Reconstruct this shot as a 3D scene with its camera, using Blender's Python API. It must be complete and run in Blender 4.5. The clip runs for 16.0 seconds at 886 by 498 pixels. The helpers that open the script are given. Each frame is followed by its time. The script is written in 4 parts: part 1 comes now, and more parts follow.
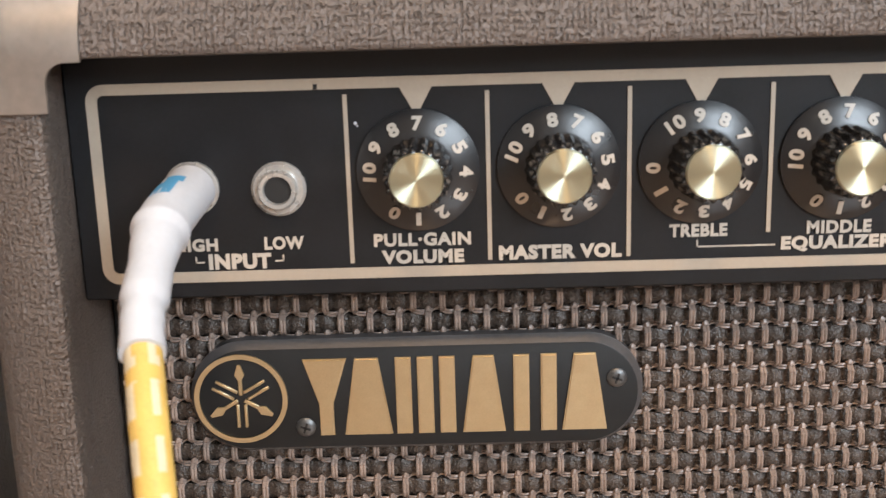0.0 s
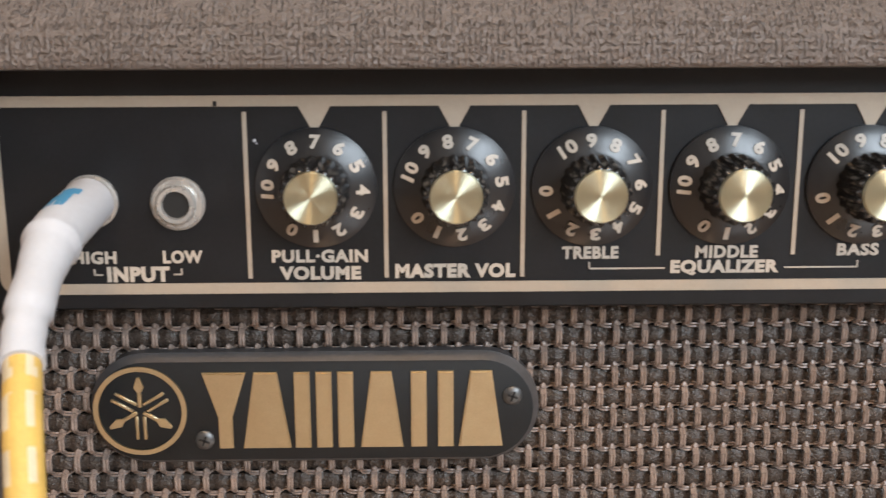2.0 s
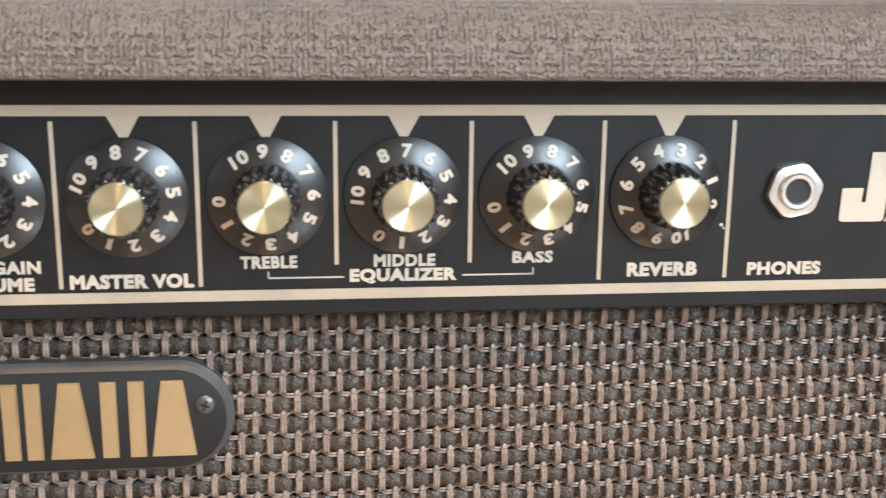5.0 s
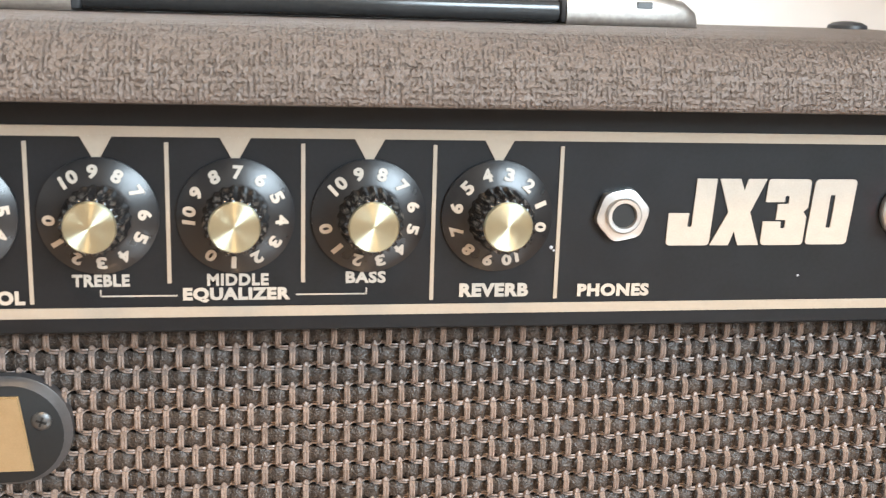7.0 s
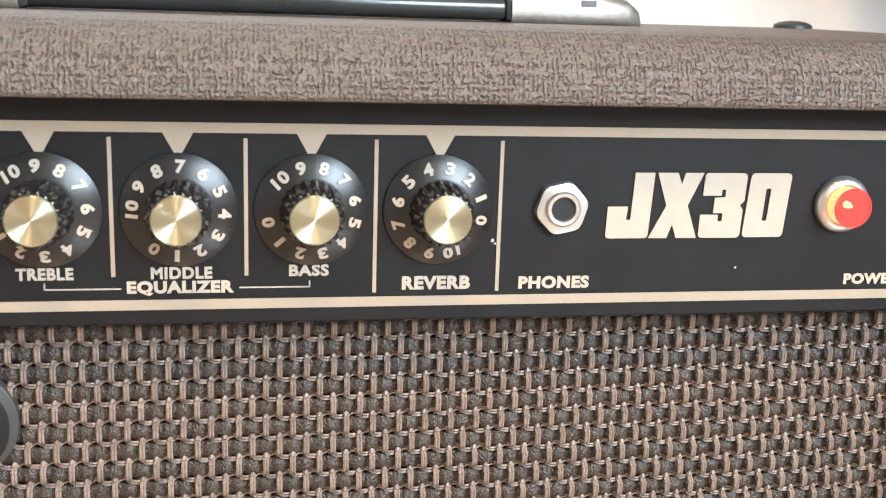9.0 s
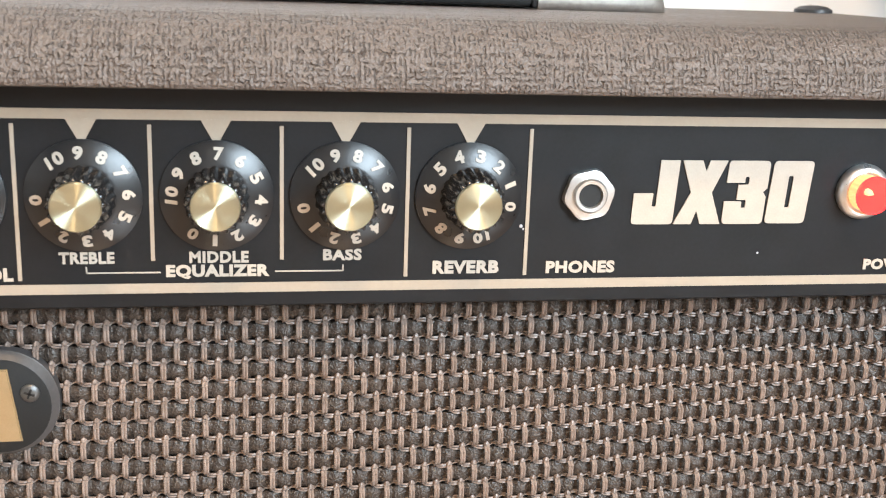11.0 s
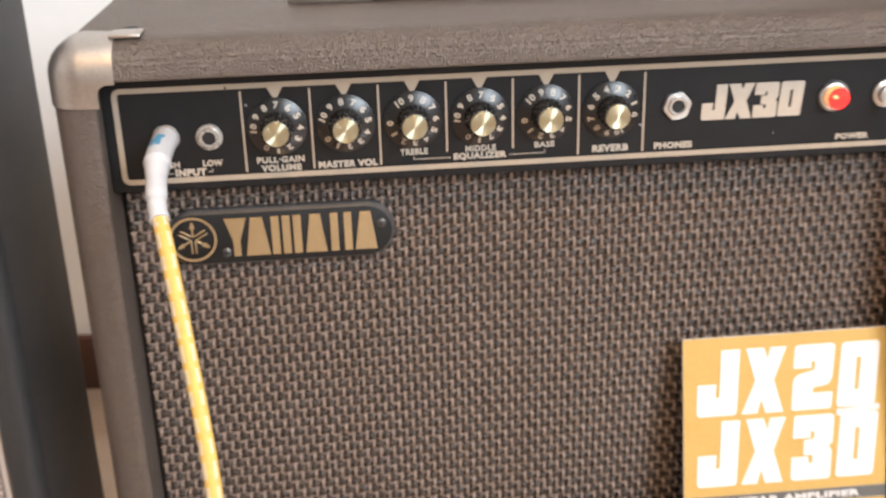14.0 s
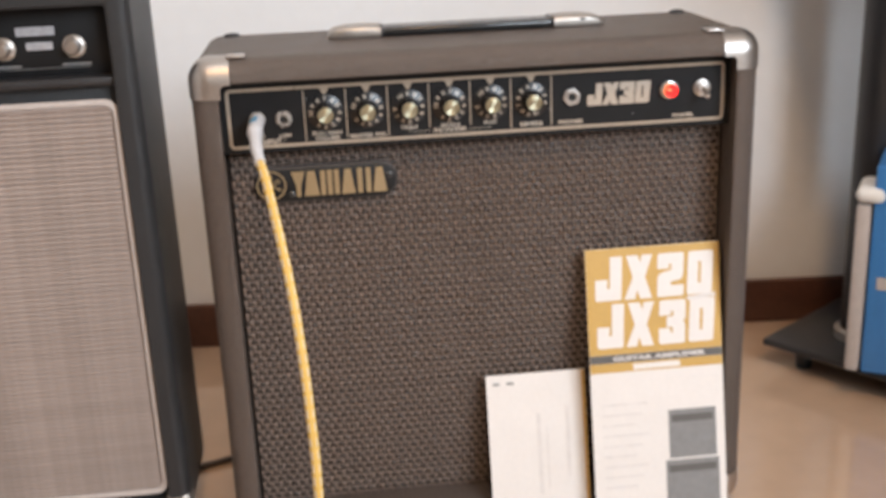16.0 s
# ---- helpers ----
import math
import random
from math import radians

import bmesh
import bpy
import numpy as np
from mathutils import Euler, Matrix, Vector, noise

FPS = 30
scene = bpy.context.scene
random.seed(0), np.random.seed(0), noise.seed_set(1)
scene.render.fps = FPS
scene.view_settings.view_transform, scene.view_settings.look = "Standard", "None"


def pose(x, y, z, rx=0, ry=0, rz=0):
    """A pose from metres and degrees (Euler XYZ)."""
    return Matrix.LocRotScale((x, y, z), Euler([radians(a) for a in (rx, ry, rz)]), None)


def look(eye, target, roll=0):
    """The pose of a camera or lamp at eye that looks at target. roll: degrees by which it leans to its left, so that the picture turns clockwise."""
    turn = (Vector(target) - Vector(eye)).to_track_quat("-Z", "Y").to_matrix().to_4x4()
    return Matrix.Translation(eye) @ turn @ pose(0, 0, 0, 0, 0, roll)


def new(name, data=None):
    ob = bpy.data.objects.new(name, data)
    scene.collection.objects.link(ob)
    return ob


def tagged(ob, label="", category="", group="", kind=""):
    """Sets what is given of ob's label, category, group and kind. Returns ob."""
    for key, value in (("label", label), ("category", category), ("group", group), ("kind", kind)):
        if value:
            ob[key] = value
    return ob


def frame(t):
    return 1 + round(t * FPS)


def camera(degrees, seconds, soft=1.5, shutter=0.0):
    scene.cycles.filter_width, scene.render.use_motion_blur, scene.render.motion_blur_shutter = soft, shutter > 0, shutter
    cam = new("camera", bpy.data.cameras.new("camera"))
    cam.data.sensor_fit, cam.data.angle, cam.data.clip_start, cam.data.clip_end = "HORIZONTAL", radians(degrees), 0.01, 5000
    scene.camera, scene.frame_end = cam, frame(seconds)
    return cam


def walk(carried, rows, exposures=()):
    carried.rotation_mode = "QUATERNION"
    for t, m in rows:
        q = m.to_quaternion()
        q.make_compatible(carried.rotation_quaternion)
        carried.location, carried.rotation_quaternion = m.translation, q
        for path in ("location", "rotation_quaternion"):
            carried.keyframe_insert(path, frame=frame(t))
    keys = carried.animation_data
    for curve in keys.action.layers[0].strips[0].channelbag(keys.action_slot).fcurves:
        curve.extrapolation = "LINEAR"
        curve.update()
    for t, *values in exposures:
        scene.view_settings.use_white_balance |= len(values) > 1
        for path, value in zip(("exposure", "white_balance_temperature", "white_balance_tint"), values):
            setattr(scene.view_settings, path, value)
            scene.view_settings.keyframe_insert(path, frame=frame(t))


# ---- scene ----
cam = camera(43.63, 16.0, soft=1.0, shutter=0.5)
# a phone lens that stays focused on the control panel close by
cam.data.dof.use_dof, cam.data.dof.focus_distance, cam.data.dof.aperture_fstop = True, 0.355, 22
PATH = [
    (0, (0.02854, -0.28089, 0.47068), (-0.00479, 1.66338, 0.00305), -1.757),
    (0.5, (0.03309, -0.27759, 0.47352), (0.00786, 1.66511, -0.00112), -0.878),
    (1, (0.03004, -0.28282, 0.47109), (0.02223, 1.66737, 0.02757), -0.440),
    (1.5, (0.03383, -0.28379, 0.47512), (0.04442, 1.66144, 0.01037), -0.228),
    (2, (0.04563, -0.28539, 0.47247), (0.08210, 1.66449, 0.02904), -0.164),
    (2.5, (0.05348, -0.28513, 0.47540), (0.13783, 1.66024, 0.01886), -0.075),
    (3, (0.06655, -0.28484, 0.47465), (0.17859, 1.65921, 0.01842), 0.089),
    (3.5, (0.07243, -0.28490, 0.47493), (0.19755, 1.65797, 0.01712), 0.209),
    (4, (0.08176, -0.28597, 0.47392), (0.24347, 1.65762, 0.03089), 0.203),
    (4.5, (0.09086, -0.28726, 0.47910), (0.28055, 1.65091, 0.02356), 0.394),
    (5, (0.10404, -0.29006, 0.47744), (0.32207, 1.64528, 0.02257), 0.618),
    (7.5, (0.13888, -0.30053, 0.48442), (0.47464, 1.62212, 0.04775), 1.980),
    (8, (0.14238, -0.30170, 0.48183), (0.50322, 1.62145, 0.06798), 1.955),
    (8.5, (0.14417, -0.30354, 0.48375), (0.51138, 1.61638, 0.06058), 1.853),
    (9, (0.14375, -0.30600, 0.48184), (0.49526, 1.61430, 0.04721), 1.843),
    (11.5, (0.13204, -0.31464, 0.49279), (0.46198, 1.59611, 0.00271), 2.057),
    (12, (0.12854, -0.31884, 0.50533), (0.42617, 1.59874, 0.02130), 2.229),
    (12.5, (0.12007, -0.33945, 0.52679), (0.38300, 1.58489, 0.04956), 2.296),
    (12.7, (0.10895, -0.36576, 0.53827), (0.35100, 1.54400, -0.00400), 1.980),
    (13, (0.10166, -0.39824, 0.54718), (0.33355, 1.49343, -0.05929), 1.583),
    (13.2, (0.08690, -0.42270, 0.55100), (0.33255, 1.45420, -0.09450), 1.202),
    (13.5, (0.06545, -0.47153, 0.55220), (0.24275, 1.38654, -0.16624), -0.071),
    (13.7, (0.06042, -0.51061, 0.56071), (0.19096, 1.34411, -0.17616), -0.806),
    (14, (0.05540, -0.57471, 0.57966), (0.21257, 1.27521, -0.16404), -1.622),
    (14.2, (0.04290, -0.61750, 0.59508), (0.20002, 1.23630, -0.13892), -2.038),
    (14.5, (0.02327, -0.68450, 0.61783), (0.20152, 1.18436, -0.07179), -2.412),
    (14.7, (0.02043, -0.72858, 0.62037), (0.22974, 1.13578, -0.07272), -2.355),
    (15, (0.01982, -0.78816, 0.61730), (0.23929, 1.08694, -0.04288), -2.627),
    (15.2, (0.01260, -0.81416, 0.61526), (0.23439, 1.05670, -0.05606), -2.784),
    (15.5, (0.00274, -0.85222, 0.61290), (0.21849, 1.02756, -0.03507), -2.856),
    (16, (0.02132, -0.94902, 0.60994), (0.20758, 0.93928, -0.02224), -2.390),
]
walk(cam, [(t, look(eye, target, roll)) for t, eye, target, roll in PATH],
     exposures=[(0, -0.25, 6450, 9), (1.5, -0.44, 6450, 9), (3.5, -0.22, 6330, 7), (5, 0.18, 6150, 4), (9, 0.28, 6230, 4), (11.5, 0.3, 6150, 4), (12.1, -0.15, 6250, 5),
                (12.5, -0.8, 6500, 8), (12.75, -0.95, 6550, 9), (13, -0.65, 6600, 10), (13.5, -0.1, 6600, 9), (13.7, -0.3, 6600, 9), (14, -0.22, 6650, 10), (14.35, -0.4, 6780, 11), (14.5, -0.7, 6500, 11), (15, -0.7, 6550, 11), (16, -0.66, 6600, 11)])

# ---- light: cool daylight from a window, front right, an added side window, an added cool ceiling fill and an unseen warm lamp under the ceiling ----
world = bpy.data.worlds.new("world")
scene.world = world
world.use_nodes = True
wn = world.node_tree.nodes
sky = wn.new("ShaderNodeTexSky")
sky.sky_type = "NISHITA"
sky.sun_disc = False
sky.sun_elevation, sky.sun_rotation = radians(35), radians(130)
world.node_tree.links.new(sky.outputs[0], wn["Background"].inputs[0])
wn["Background"].inputs[1].default_value = 0.10


def area(name, m, sx, sy, watts, colour):
    d = bpy.data.lights.new(name, "AREA")
    d.shape, d.size, d.size_y, d.energy, d.color = "RECTANGLE", sx, sy, watts, colour
    ob = new(name, d)
    ob.matrix_world = m
    return ob


area("window_light", look((1.28, -2.06, 1.45), (0.3, 0.0, 0.4)), 1.1, 1.05, 106, (0.80, 0.90, 1.0))
# second, unseen window lamp at the side, added for ambient bounce
area("window_light", look((2.16, -1.25, 1.70), (0.0, -1.0, 1.00)), 1.3, 1.2, 40, (0.80, 0.90, 1.0))
# cool overhead fill, added to brighten the tops; no fixture stands here
area("ceiling_fill", look((0.10, -0.45, 2.56), (0.0999, -0.45, 0.0)), 1.1, 0.5, 9, (0.84, 0.92, 1.0))
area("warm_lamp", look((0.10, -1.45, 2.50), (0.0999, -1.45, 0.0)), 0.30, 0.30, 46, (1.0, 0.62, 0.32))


# ---- materials ----
def mat(name, colour, rough=0.5, metal=0.0, vary=0.12, scale=60.0, bump=0.0, bump_scale=400.0, bump_dist=0.0005, dirt=0.0, coat=0.0,
        aniso=0.0, rand=0.0, spec=0.5, uneven=0.08):
    m = bpy.data.materials.new(name)
    m.use_nodes = True
    nt = m.node_tree
    n, l = nt.nodes, nt.links
    b = n["Principled BSDF"]
    b.inputs["Roughness"].default_value, b.inputs["Metallic"].default_value = rough, metal
    b.inputs["Specular IOR Level"].default_value = spec
    b.inputs["Coat Weight"].default_value = coat
    tc = n.new("ShaderNodeTexCoord")
    a, f = n.new("ShaderNodeTexNoise"), n.new("ShaderNodeTexNoise")
    for t, s, d in ((a, scale, 4), (f, scale * 9, 3)):
        t.inputs["Scale"].default_value, t.inputs["Detail"].default_value = s, d
        l.new(tc.outputs["Object"], t.inputs["Vector"])
    ad = n.new("ShaderNodeMath")
    ad.operation = "ADD"
    l.new(a.outputs["Fac"], ad.inputs[0])
    l.new(f.outputs["Fac"], ad.inputs[1])
    r = n.new("ShaderNodeMapRange")
    r.inputs["From Min"].default_value, r.inputs["From Max"].default_value = 0.6, 1.4
    r.inputs["To Min"].default_value, r.inputs["To Max"].default_value = 1 - vary, 1 + vary
    l.new(ad.outputs[0], r.inputs["Value"])
    fac = r.outputs[0]
    if rand:
        oi, mr, mu = n.new("ShaderNodeObjectInfo"), n.new("ShaderNodeMapRange"), n.new("ShaderNodeMath")
        mr.inputs["To Min"].default_value, mr.inputs["To Max"].default_value = 1 - rand, 1 + rand
        mu.operation = "MULTIPLY"
        l.new(oi.outputs["Random"], mr.inputs["Value"])
        l.new(mr.outputs[0], mu.inputs[0])
        l.new(fac, mu.inputs[1])
        fac = mu.outputs[0]
    vm = n.new("ShaderNodeVectorMath")
    vm.operation = "SCALE"
    vm.inputs[0].default_value = colour
    l.new(fac, vm.inputs["Scale"])
    l.new(vm.outputs[0], b.inputs["Base Color"])
    rr = n.new("ShaderNodeMapRange")
    rr.inputs["To Min"].default_value, rr.inputs["To Max"].default_value = max(0.02, rough - uneven), min(1, rough + uneven)
    l.new(a.outputs["Fac"], rr.inputs["Value"])
    l.new(rr.outputs[0], b.inputs["Roughness"])
    if bump:
        bn, bp = n.new("ShaderNodeTexNoise"), n.new("ShaderNodeBump")
        bn.inputs["Scale"].default_value, bn.inputs["Detail"].default_value = bump_scale, 3
        bp.inputs["Strength"].default_value, bp.inputs["Distance"].default_value = bump, bump_dist
        l.new(tc.outputs["Object"], bn.inputs["Vector"])
        l.new(bn.outputs["Fac"], bp.inputs["Height"])
        l.new(bp.outputs[0], b.inputs["Normal"])
    if aniso:
        b.inputs["Anisotropic"].default_value = aniso
        tg = n.new("ShaderNodeTangent")
        tg.direction_type, tg.axis = "RADIAL", "Y"
        b.inputs["Anisotropic Rotation"].default_value = 0.25
        l.new(tg.outputs[0], b.inputs["Tangent"])
    return m


def tolex(name, colour, size=1.0, depth=0.0009):
    """Embossed vinyl cloth: short ribs, in two directions."""
    m = mat(name, colour, 0.43, vary=0.12, scale=25)
    nt = m.node_tree
    n, l = nt.nodes, nt.links
    b = n["Principled BSDF"]
    tc = n.new("ShaderNodeTexCoord")
    wob, sc, ad = n.new("ShaderNodeTexNoise"), n.new("ShaderNodeVectorMath"), n.new("ShaderNodeVectorMath")
    wob.inputs["Scale"].default_value, wob.inputs["Detail"].default_value = 800 * size, 2
    sc.operation, ad.operation = "SCALE", "ADD"
    sc.inputs["Scale"].default_value = 0.0011 / size
    l.new(tc.outputs["Object"], wob.inputs["Vector"])
    l.new(wob.outputs["Color"], sc.inputs[0])
    l.new(tc.outputs["Object"], ad.inputs[0])
    l.new(sc.outputs[0], ad.inputs[1])
    # little patches of upright or level ribs, chosen at random cell by cell
    sep, flat = n.new("ShaderNodeSeparateXYZ"), n.new("ShaderNodeMath")
    flat.operation = "SUBTRACT"
    l.new(ad.outputs[0], sep.inputs[0])
    l.new(sep.outputs["Z"], flat.inputs[0])
    l.new(sep.outputs["Y"], flat.inputs[1])
    ribs = []
    for source, pitch in ((sep.outputs["X"], 0.00108), (flat.outputs[0], 0.00114)):
        k, sn = n.new("ShaderNodeMath"), n.new("ShaderNodeMath")
        k.operation, k.inputs[1].default_value, sn.operation = "MULTIPLY", 2 * math.pi * size / pitch, "SINE"
        l.new(source, k.inputs[0])
        l.new(k.outputs[0], sn.inputs[0])
        rg = n.new("ShaderNodeMapRange")
        rg.interpolation_type = "SMOOTHSTEP"
        rg.inputs["From Min"].default_value, rg.inputs["From Max"].default_value = -1.0, -0.25
        l.new(sn.outputs[0], rg.inputs["Value"])
        ribs.append(rg.outputs[0])
    v, pick, mx = n.new("ShaderNodeTexVoronoi"), n.new("ShaderNodeMath"), n.new("ShaderNodeMix")
    v.distance, v.inputs["Scale"].default_value = "CHEBYCHEV", 1000 * size
    pick.operation, pick.inputs[1].default_value = "GREATER_THAN", 0.5
    l.new(ad.outputs[0], v.inputs["Vector"])
    l.new(v.outputs["Color"], pick.inputs[0])
    l.new(pick.outputs[0], mx.inputs[0])
    l.new(ribs[0], mx.inputs[2])
    l.new(ribs[1], mx.inputs[3])
    # the creases are short: here and there the flats run together
    gap, fill, top = n.new("ShaderNodeTexNoise"), n.new("ShaderNodeMapRange"), n.new("ShaderNodeMath")
    gap.inputs["Scale"].default_value, gap.inputs["Detail"].default_value = 620 * size, 1
    fill.inputs["From Min"].default_value, fill.inputs["From Max"].default_value = 0.50, 0.60
    top.operation = "MAXIMUM"
    l.new(tc.outputs["Object"], gap.inputs["Vector"])
    l.new(gap.outputs["Fac"], fill.inputs["Value"])
    l.new(mx.outputs[0], top.inputs[0])
    l.new(fill.outputs[0], top.inputs[1])
    bp = n.new("ShaderNodeBump")
    bp.inputs["Strength"].default_value, bp.inputs["Distance"].default_value = 1.0, depth
    pebble, grain = n.new("ShaderNodeMath"), n.new("ShaderNodeTexNoise")
    grain.inputs["Scale"].default_value, grain.inputs["Detail"].default_value = 1150 * size, 2
    pebble.operation, pebble.inputs[1].default_value = "MULTIPLY_ADD", 0.75
    l.new(tc.outputs["Object"], grain.inputs["Vector"])
    l.new(grain.outputs["Fac"], pebble.inputs[0])
    l.new(top.outputs[0], pebble.inputs[2])
    l.new(pebble.outputs[0], bp.inputs["Height"])
    l.new(bp.outputs[0], b.inputs["Normal"])
    return m


M = {}
M["tolex"] = tolex("brown_vinyl", (0.112, 0.087, 0.073), 0.80, 0.00135)
M["tolex_black"] = tolex("black_vinyl", (0.022, 0.023, 0.025), 1.0, 0.0004)
M["panel"] = mat("black_panel", (0.0084, 0.0088, 0.0100), 0.42, spec=0.25, vary=0.25, scale=90, bump=0.15, bump_scale=2500, bump_dist=0.0001)
M["badge_black"] = mat("matt_black_enamel", (0.0075, 0.0078, 0.0080), 0.58, spec=0.3, vary=0.25, scale=90, bump=0.15, bump_scale=2500, bump_dist=0.0001)
M["badge"] = mat("grey_metal_rim", (0.060, 0.055, 0.054), 0.40, vary=0.2, scale=90, bump=0.15, bump_scale=2500, bump_dist=0.0001)
M["gold"] = mat("gold_print", (0.40, 0.345, 0.28), 0.30, metal=0.35, vary=0.05, scale=120, uneven=0.01)
M["cream"] = mat("cream_print", (0.41, 0.355, 0.295), 0.45, vary=0.08, scale=200)
M["brass"] = mat("brushed_brass", (0.54, 0.46, 0.305), 0.36, metal=1.0, vary=0.08, scale=300, bump=0.25, bump_scale=1500, bump_dist=0.00005)
M["spun"] = mat("spun_brass", (0.52, 0.51, 0.375), 0.36, metal=1.0, vary=0.04, scale=300, aniso=0.97)
M["knob"] = mat("black_plastic", (0.010, 0.010, 0.011), 0.30, vary=0.2, scale=200, bump=0.1, bump_scale=1500, bump_dist=0.0001)
M["grip"] = mat("glossy_black_plastic", (0.012, 0.011, 0.011), 0.17, spec=0.8, vary=0.2, scale=200)
M["rubber"] = mat("black_rubber", (0.018, 0.019, 0.021), 0.45, vary=0.2, scale=60, bump=0.2, bump_scale=700, bump_dist=0.0002)
M["strap"] = mat("black_strap", (0.020, 0.021, 0.022), 0.20, vary=0.2, scale=60, bump=0.1, bump_scale=500, bump_dist=0.0002)
M["nickel"] = mat("satin_nickel", (0.47, 0.44, 0.415), 0.40, metal=1.0, vary=0.12, scale=50, bump=0.15, bump_scale=250, bump_dist=0.0002)
M["worn_nickel"] = mat("worn_nickel", (0.41, 0.38, 0.35), 0.44, metal=0.85, vary=0.2, scale=60, bump=0.2, bump_scale=250, bump_dist=0.0002)
M["chrome"] = mat("chrome", (0.78, 0.78, 0.77), 0.24, metal=1.0, vary=0.06, scale=150)
M["ferrule"] = mat("grey_ferrule", (0.46, 0.45, 0.43), 0.28, metal=0.6, vary=0.12, scale=200)
M["bright"] = mat("bright_plating", (0.56, 0.55, 0.54), 0.30, metal=0.85, vary=0.06, scale=150)
M["dull"] = mat("dull_steel", (0.10, 0.10, 0.10), 0.42, metal=0.8, vary=0.15, scale=200)
M["hole"] = mat("dark_bore", (0.004, 0.004, 0.004), 0.6, vary=0.1)
M["strand"] = mat("brown_strand", (0.212, 0.158, 0.130), 0.34, vary=0.45, scale=300, bump=0.6, bump_scale=1100, bump_dist=0.0005, rand=0.08, spec=0.6)
M["cord"] = mat("black_cord", (0.047, 0.035, 0.028), 0.27, vary=0.45, scale=500, bump=0.8, bump_scale=1300, bump_dist=0.0008, spec=0.5, rand=0.1)
M["backing"] = mat("black_cloth", (0.006, 0.005, 0.005), 0.8, vary=0.3, scale=300)
M["boot"] = mat("white_sleeve", (0.50, 0.50, 0.52), 0.42, vary=0.05, scale=80, bump=0.1, bump_scale=300, bump_dist=0.0003)
M["sky_blue"] = mat("blue_print", (0.07, 0.25, 0.42), 0.5, vary=0.08)
M["yellow"] = mat("yellow_braid", (0.60, 0.385, 0.095), 0.6, vary=0.18, scale=250, bump=0.5, bump_scale=1400, bump_dist=0.0003)
M["braid_white"] = mat("white_braid", (0.60, 0.50, 0.33), 0.6, vary=0.15, scale=250, bump=0.5, bump_scale=1400, bump_dist=0.0003)
M["paper"] = mat("white_paper", (0.68, 0.65, 0.625), 0.55, vary=0.04, scale=30)
M["ochre"] = mat("ochre_print", (0.50, 0.315, 0.09), 0.42, vary=0.06, scale=40)
M["ink"] = mat("grey_ink", (0.20, 0.20, 0.20), 0.5, vary=0.15, scale=120)
M["dark_ink"] = mat("dark_ink", (0.10, 0.095, 0.09), 0.5, vary=0.1, scale=120)
M["pale_ink"] = mat("pale_ink", (0.62, 0.59, 0.57), 0.5, vary=0.1, scale=120)
M["grey_label"] = mat("grey_label", (0.36, 0.36, 0.38), 0.5, vary=0.4, scale=220)
M["silver_cloth"] = mat("silver_cloth", (0.29, 0.24, 0.215), 0.55, vary=0.22, scale=18, bump=0.6, bump_scale=700, bump_dist=0.0004, rand=0.05)
# silver cloth darkened: the shade between the ribs is put into the colour
M["cloth_gap_shade"] = mat("shaded_cloth", (0.20, 0.165, 0.145), 0.8, vary=0.2, scale=60)
M["piping"] = mat("white_piping", (0.46, 0.42, 0.40), 0.45, vary=0.12, scale=90)
M["black_paint"] = mat("black_paint", (0.02, 0.02, 0.022), 0.36, vary=0.2, scale=30, bump=0.1, bump_scale=300, bump_dist=0.0002)
M["blue_box"] = mat("blue_card", (0.045, 0.20, 0.50), 0.40, vary=0.10, scale=20)
M["wall"] = mat("white_wall", (0.79, 0.80, 0.81), 0.75, vary=0.03, scale=5, bump=0.25, bump_scale=120, bump_dist=0.0008)
# grey tone picked to dim reflections and absorb bounce on two unseen walls
M["wall_absorb"] = mat("grey_wall", (0.36, 0.35, 0.33), 0.7, vary=0.08, scale=4)
M["ceiling"] = mat("ceiling_paint", (0.80, 0.79, 0.77), 0.8, vary=0.03, scale=5)
M["skirting"] = mat("dark_wood", (0.085, 0.035, 0.022), 0.35, vary=0.3, scale=14, bump=0.2, bump_scale=90, bump_dist=0.0005)
M["floor"] = mat("polished_floor", (0.50, 0.35, 0.245), 0.08, vary=0.07, scale=3.5, bump=0.02, bump_scale=60, bump_dist=0.0003, spec=1.0, coat=0.6, uneven=0.03)
M["window_white"] = mat("window_paint", (0.78, 0.78, 0.76), 0.4, vary=0.04)
M["wire"] = mat("brown_wire", (0.05, 0.03, 0.02), 0.5, vary=0.2)

red = bpy.data.materials.new("red_lens")
red.use_nodes = True
rb = red.node_tree.nodes["Principled BSDF"]
rb.inputs["Base Color"].default_value = (1.0, 0.07, 0.06, 1)
rb.inputs["Transmission Weight"].default_value = 0.9
rb.inputs["Roughness"].default_value = 0.06
rb.inputs["Emission Color"].default_value = (1.0, 0.055, 0.065, 1)
rb.inputs["Emission Strength"].default_value = 0.70
M["red"] = red
glow = bpy.data.materials.new("lamp_filament")
glow.use_nodes = True
gb = glow.node_tree.nodes["Principled BSDF"]
gb.inputs["Base Color"].default_value = (1.0, 0.35, 0.15, 1)
gb.inputs["Emission Color"].default_value = (1.0, 0.42, 0.20, 1)
gb.inputs["Emission Strength"].default_value = 1.3
M["glow"] = glow
lit = bpy.data.materials.new("lit_collar")
lit.use_nodes = True
lb = lit.node_tree.nodes["Principled BSDF"]
lb.inputs["Base Color"].default_value = (0.9, 0.45, 0.15, 1)
lb.inputs["Roughness"].default_value = 0.15
lb.inputs["Emission Color"].default_value = (1.0, 0.50, 0.22, 1)
lb.inputs["Emission Strength"].default_value = 0.9
M["collar"] = lit


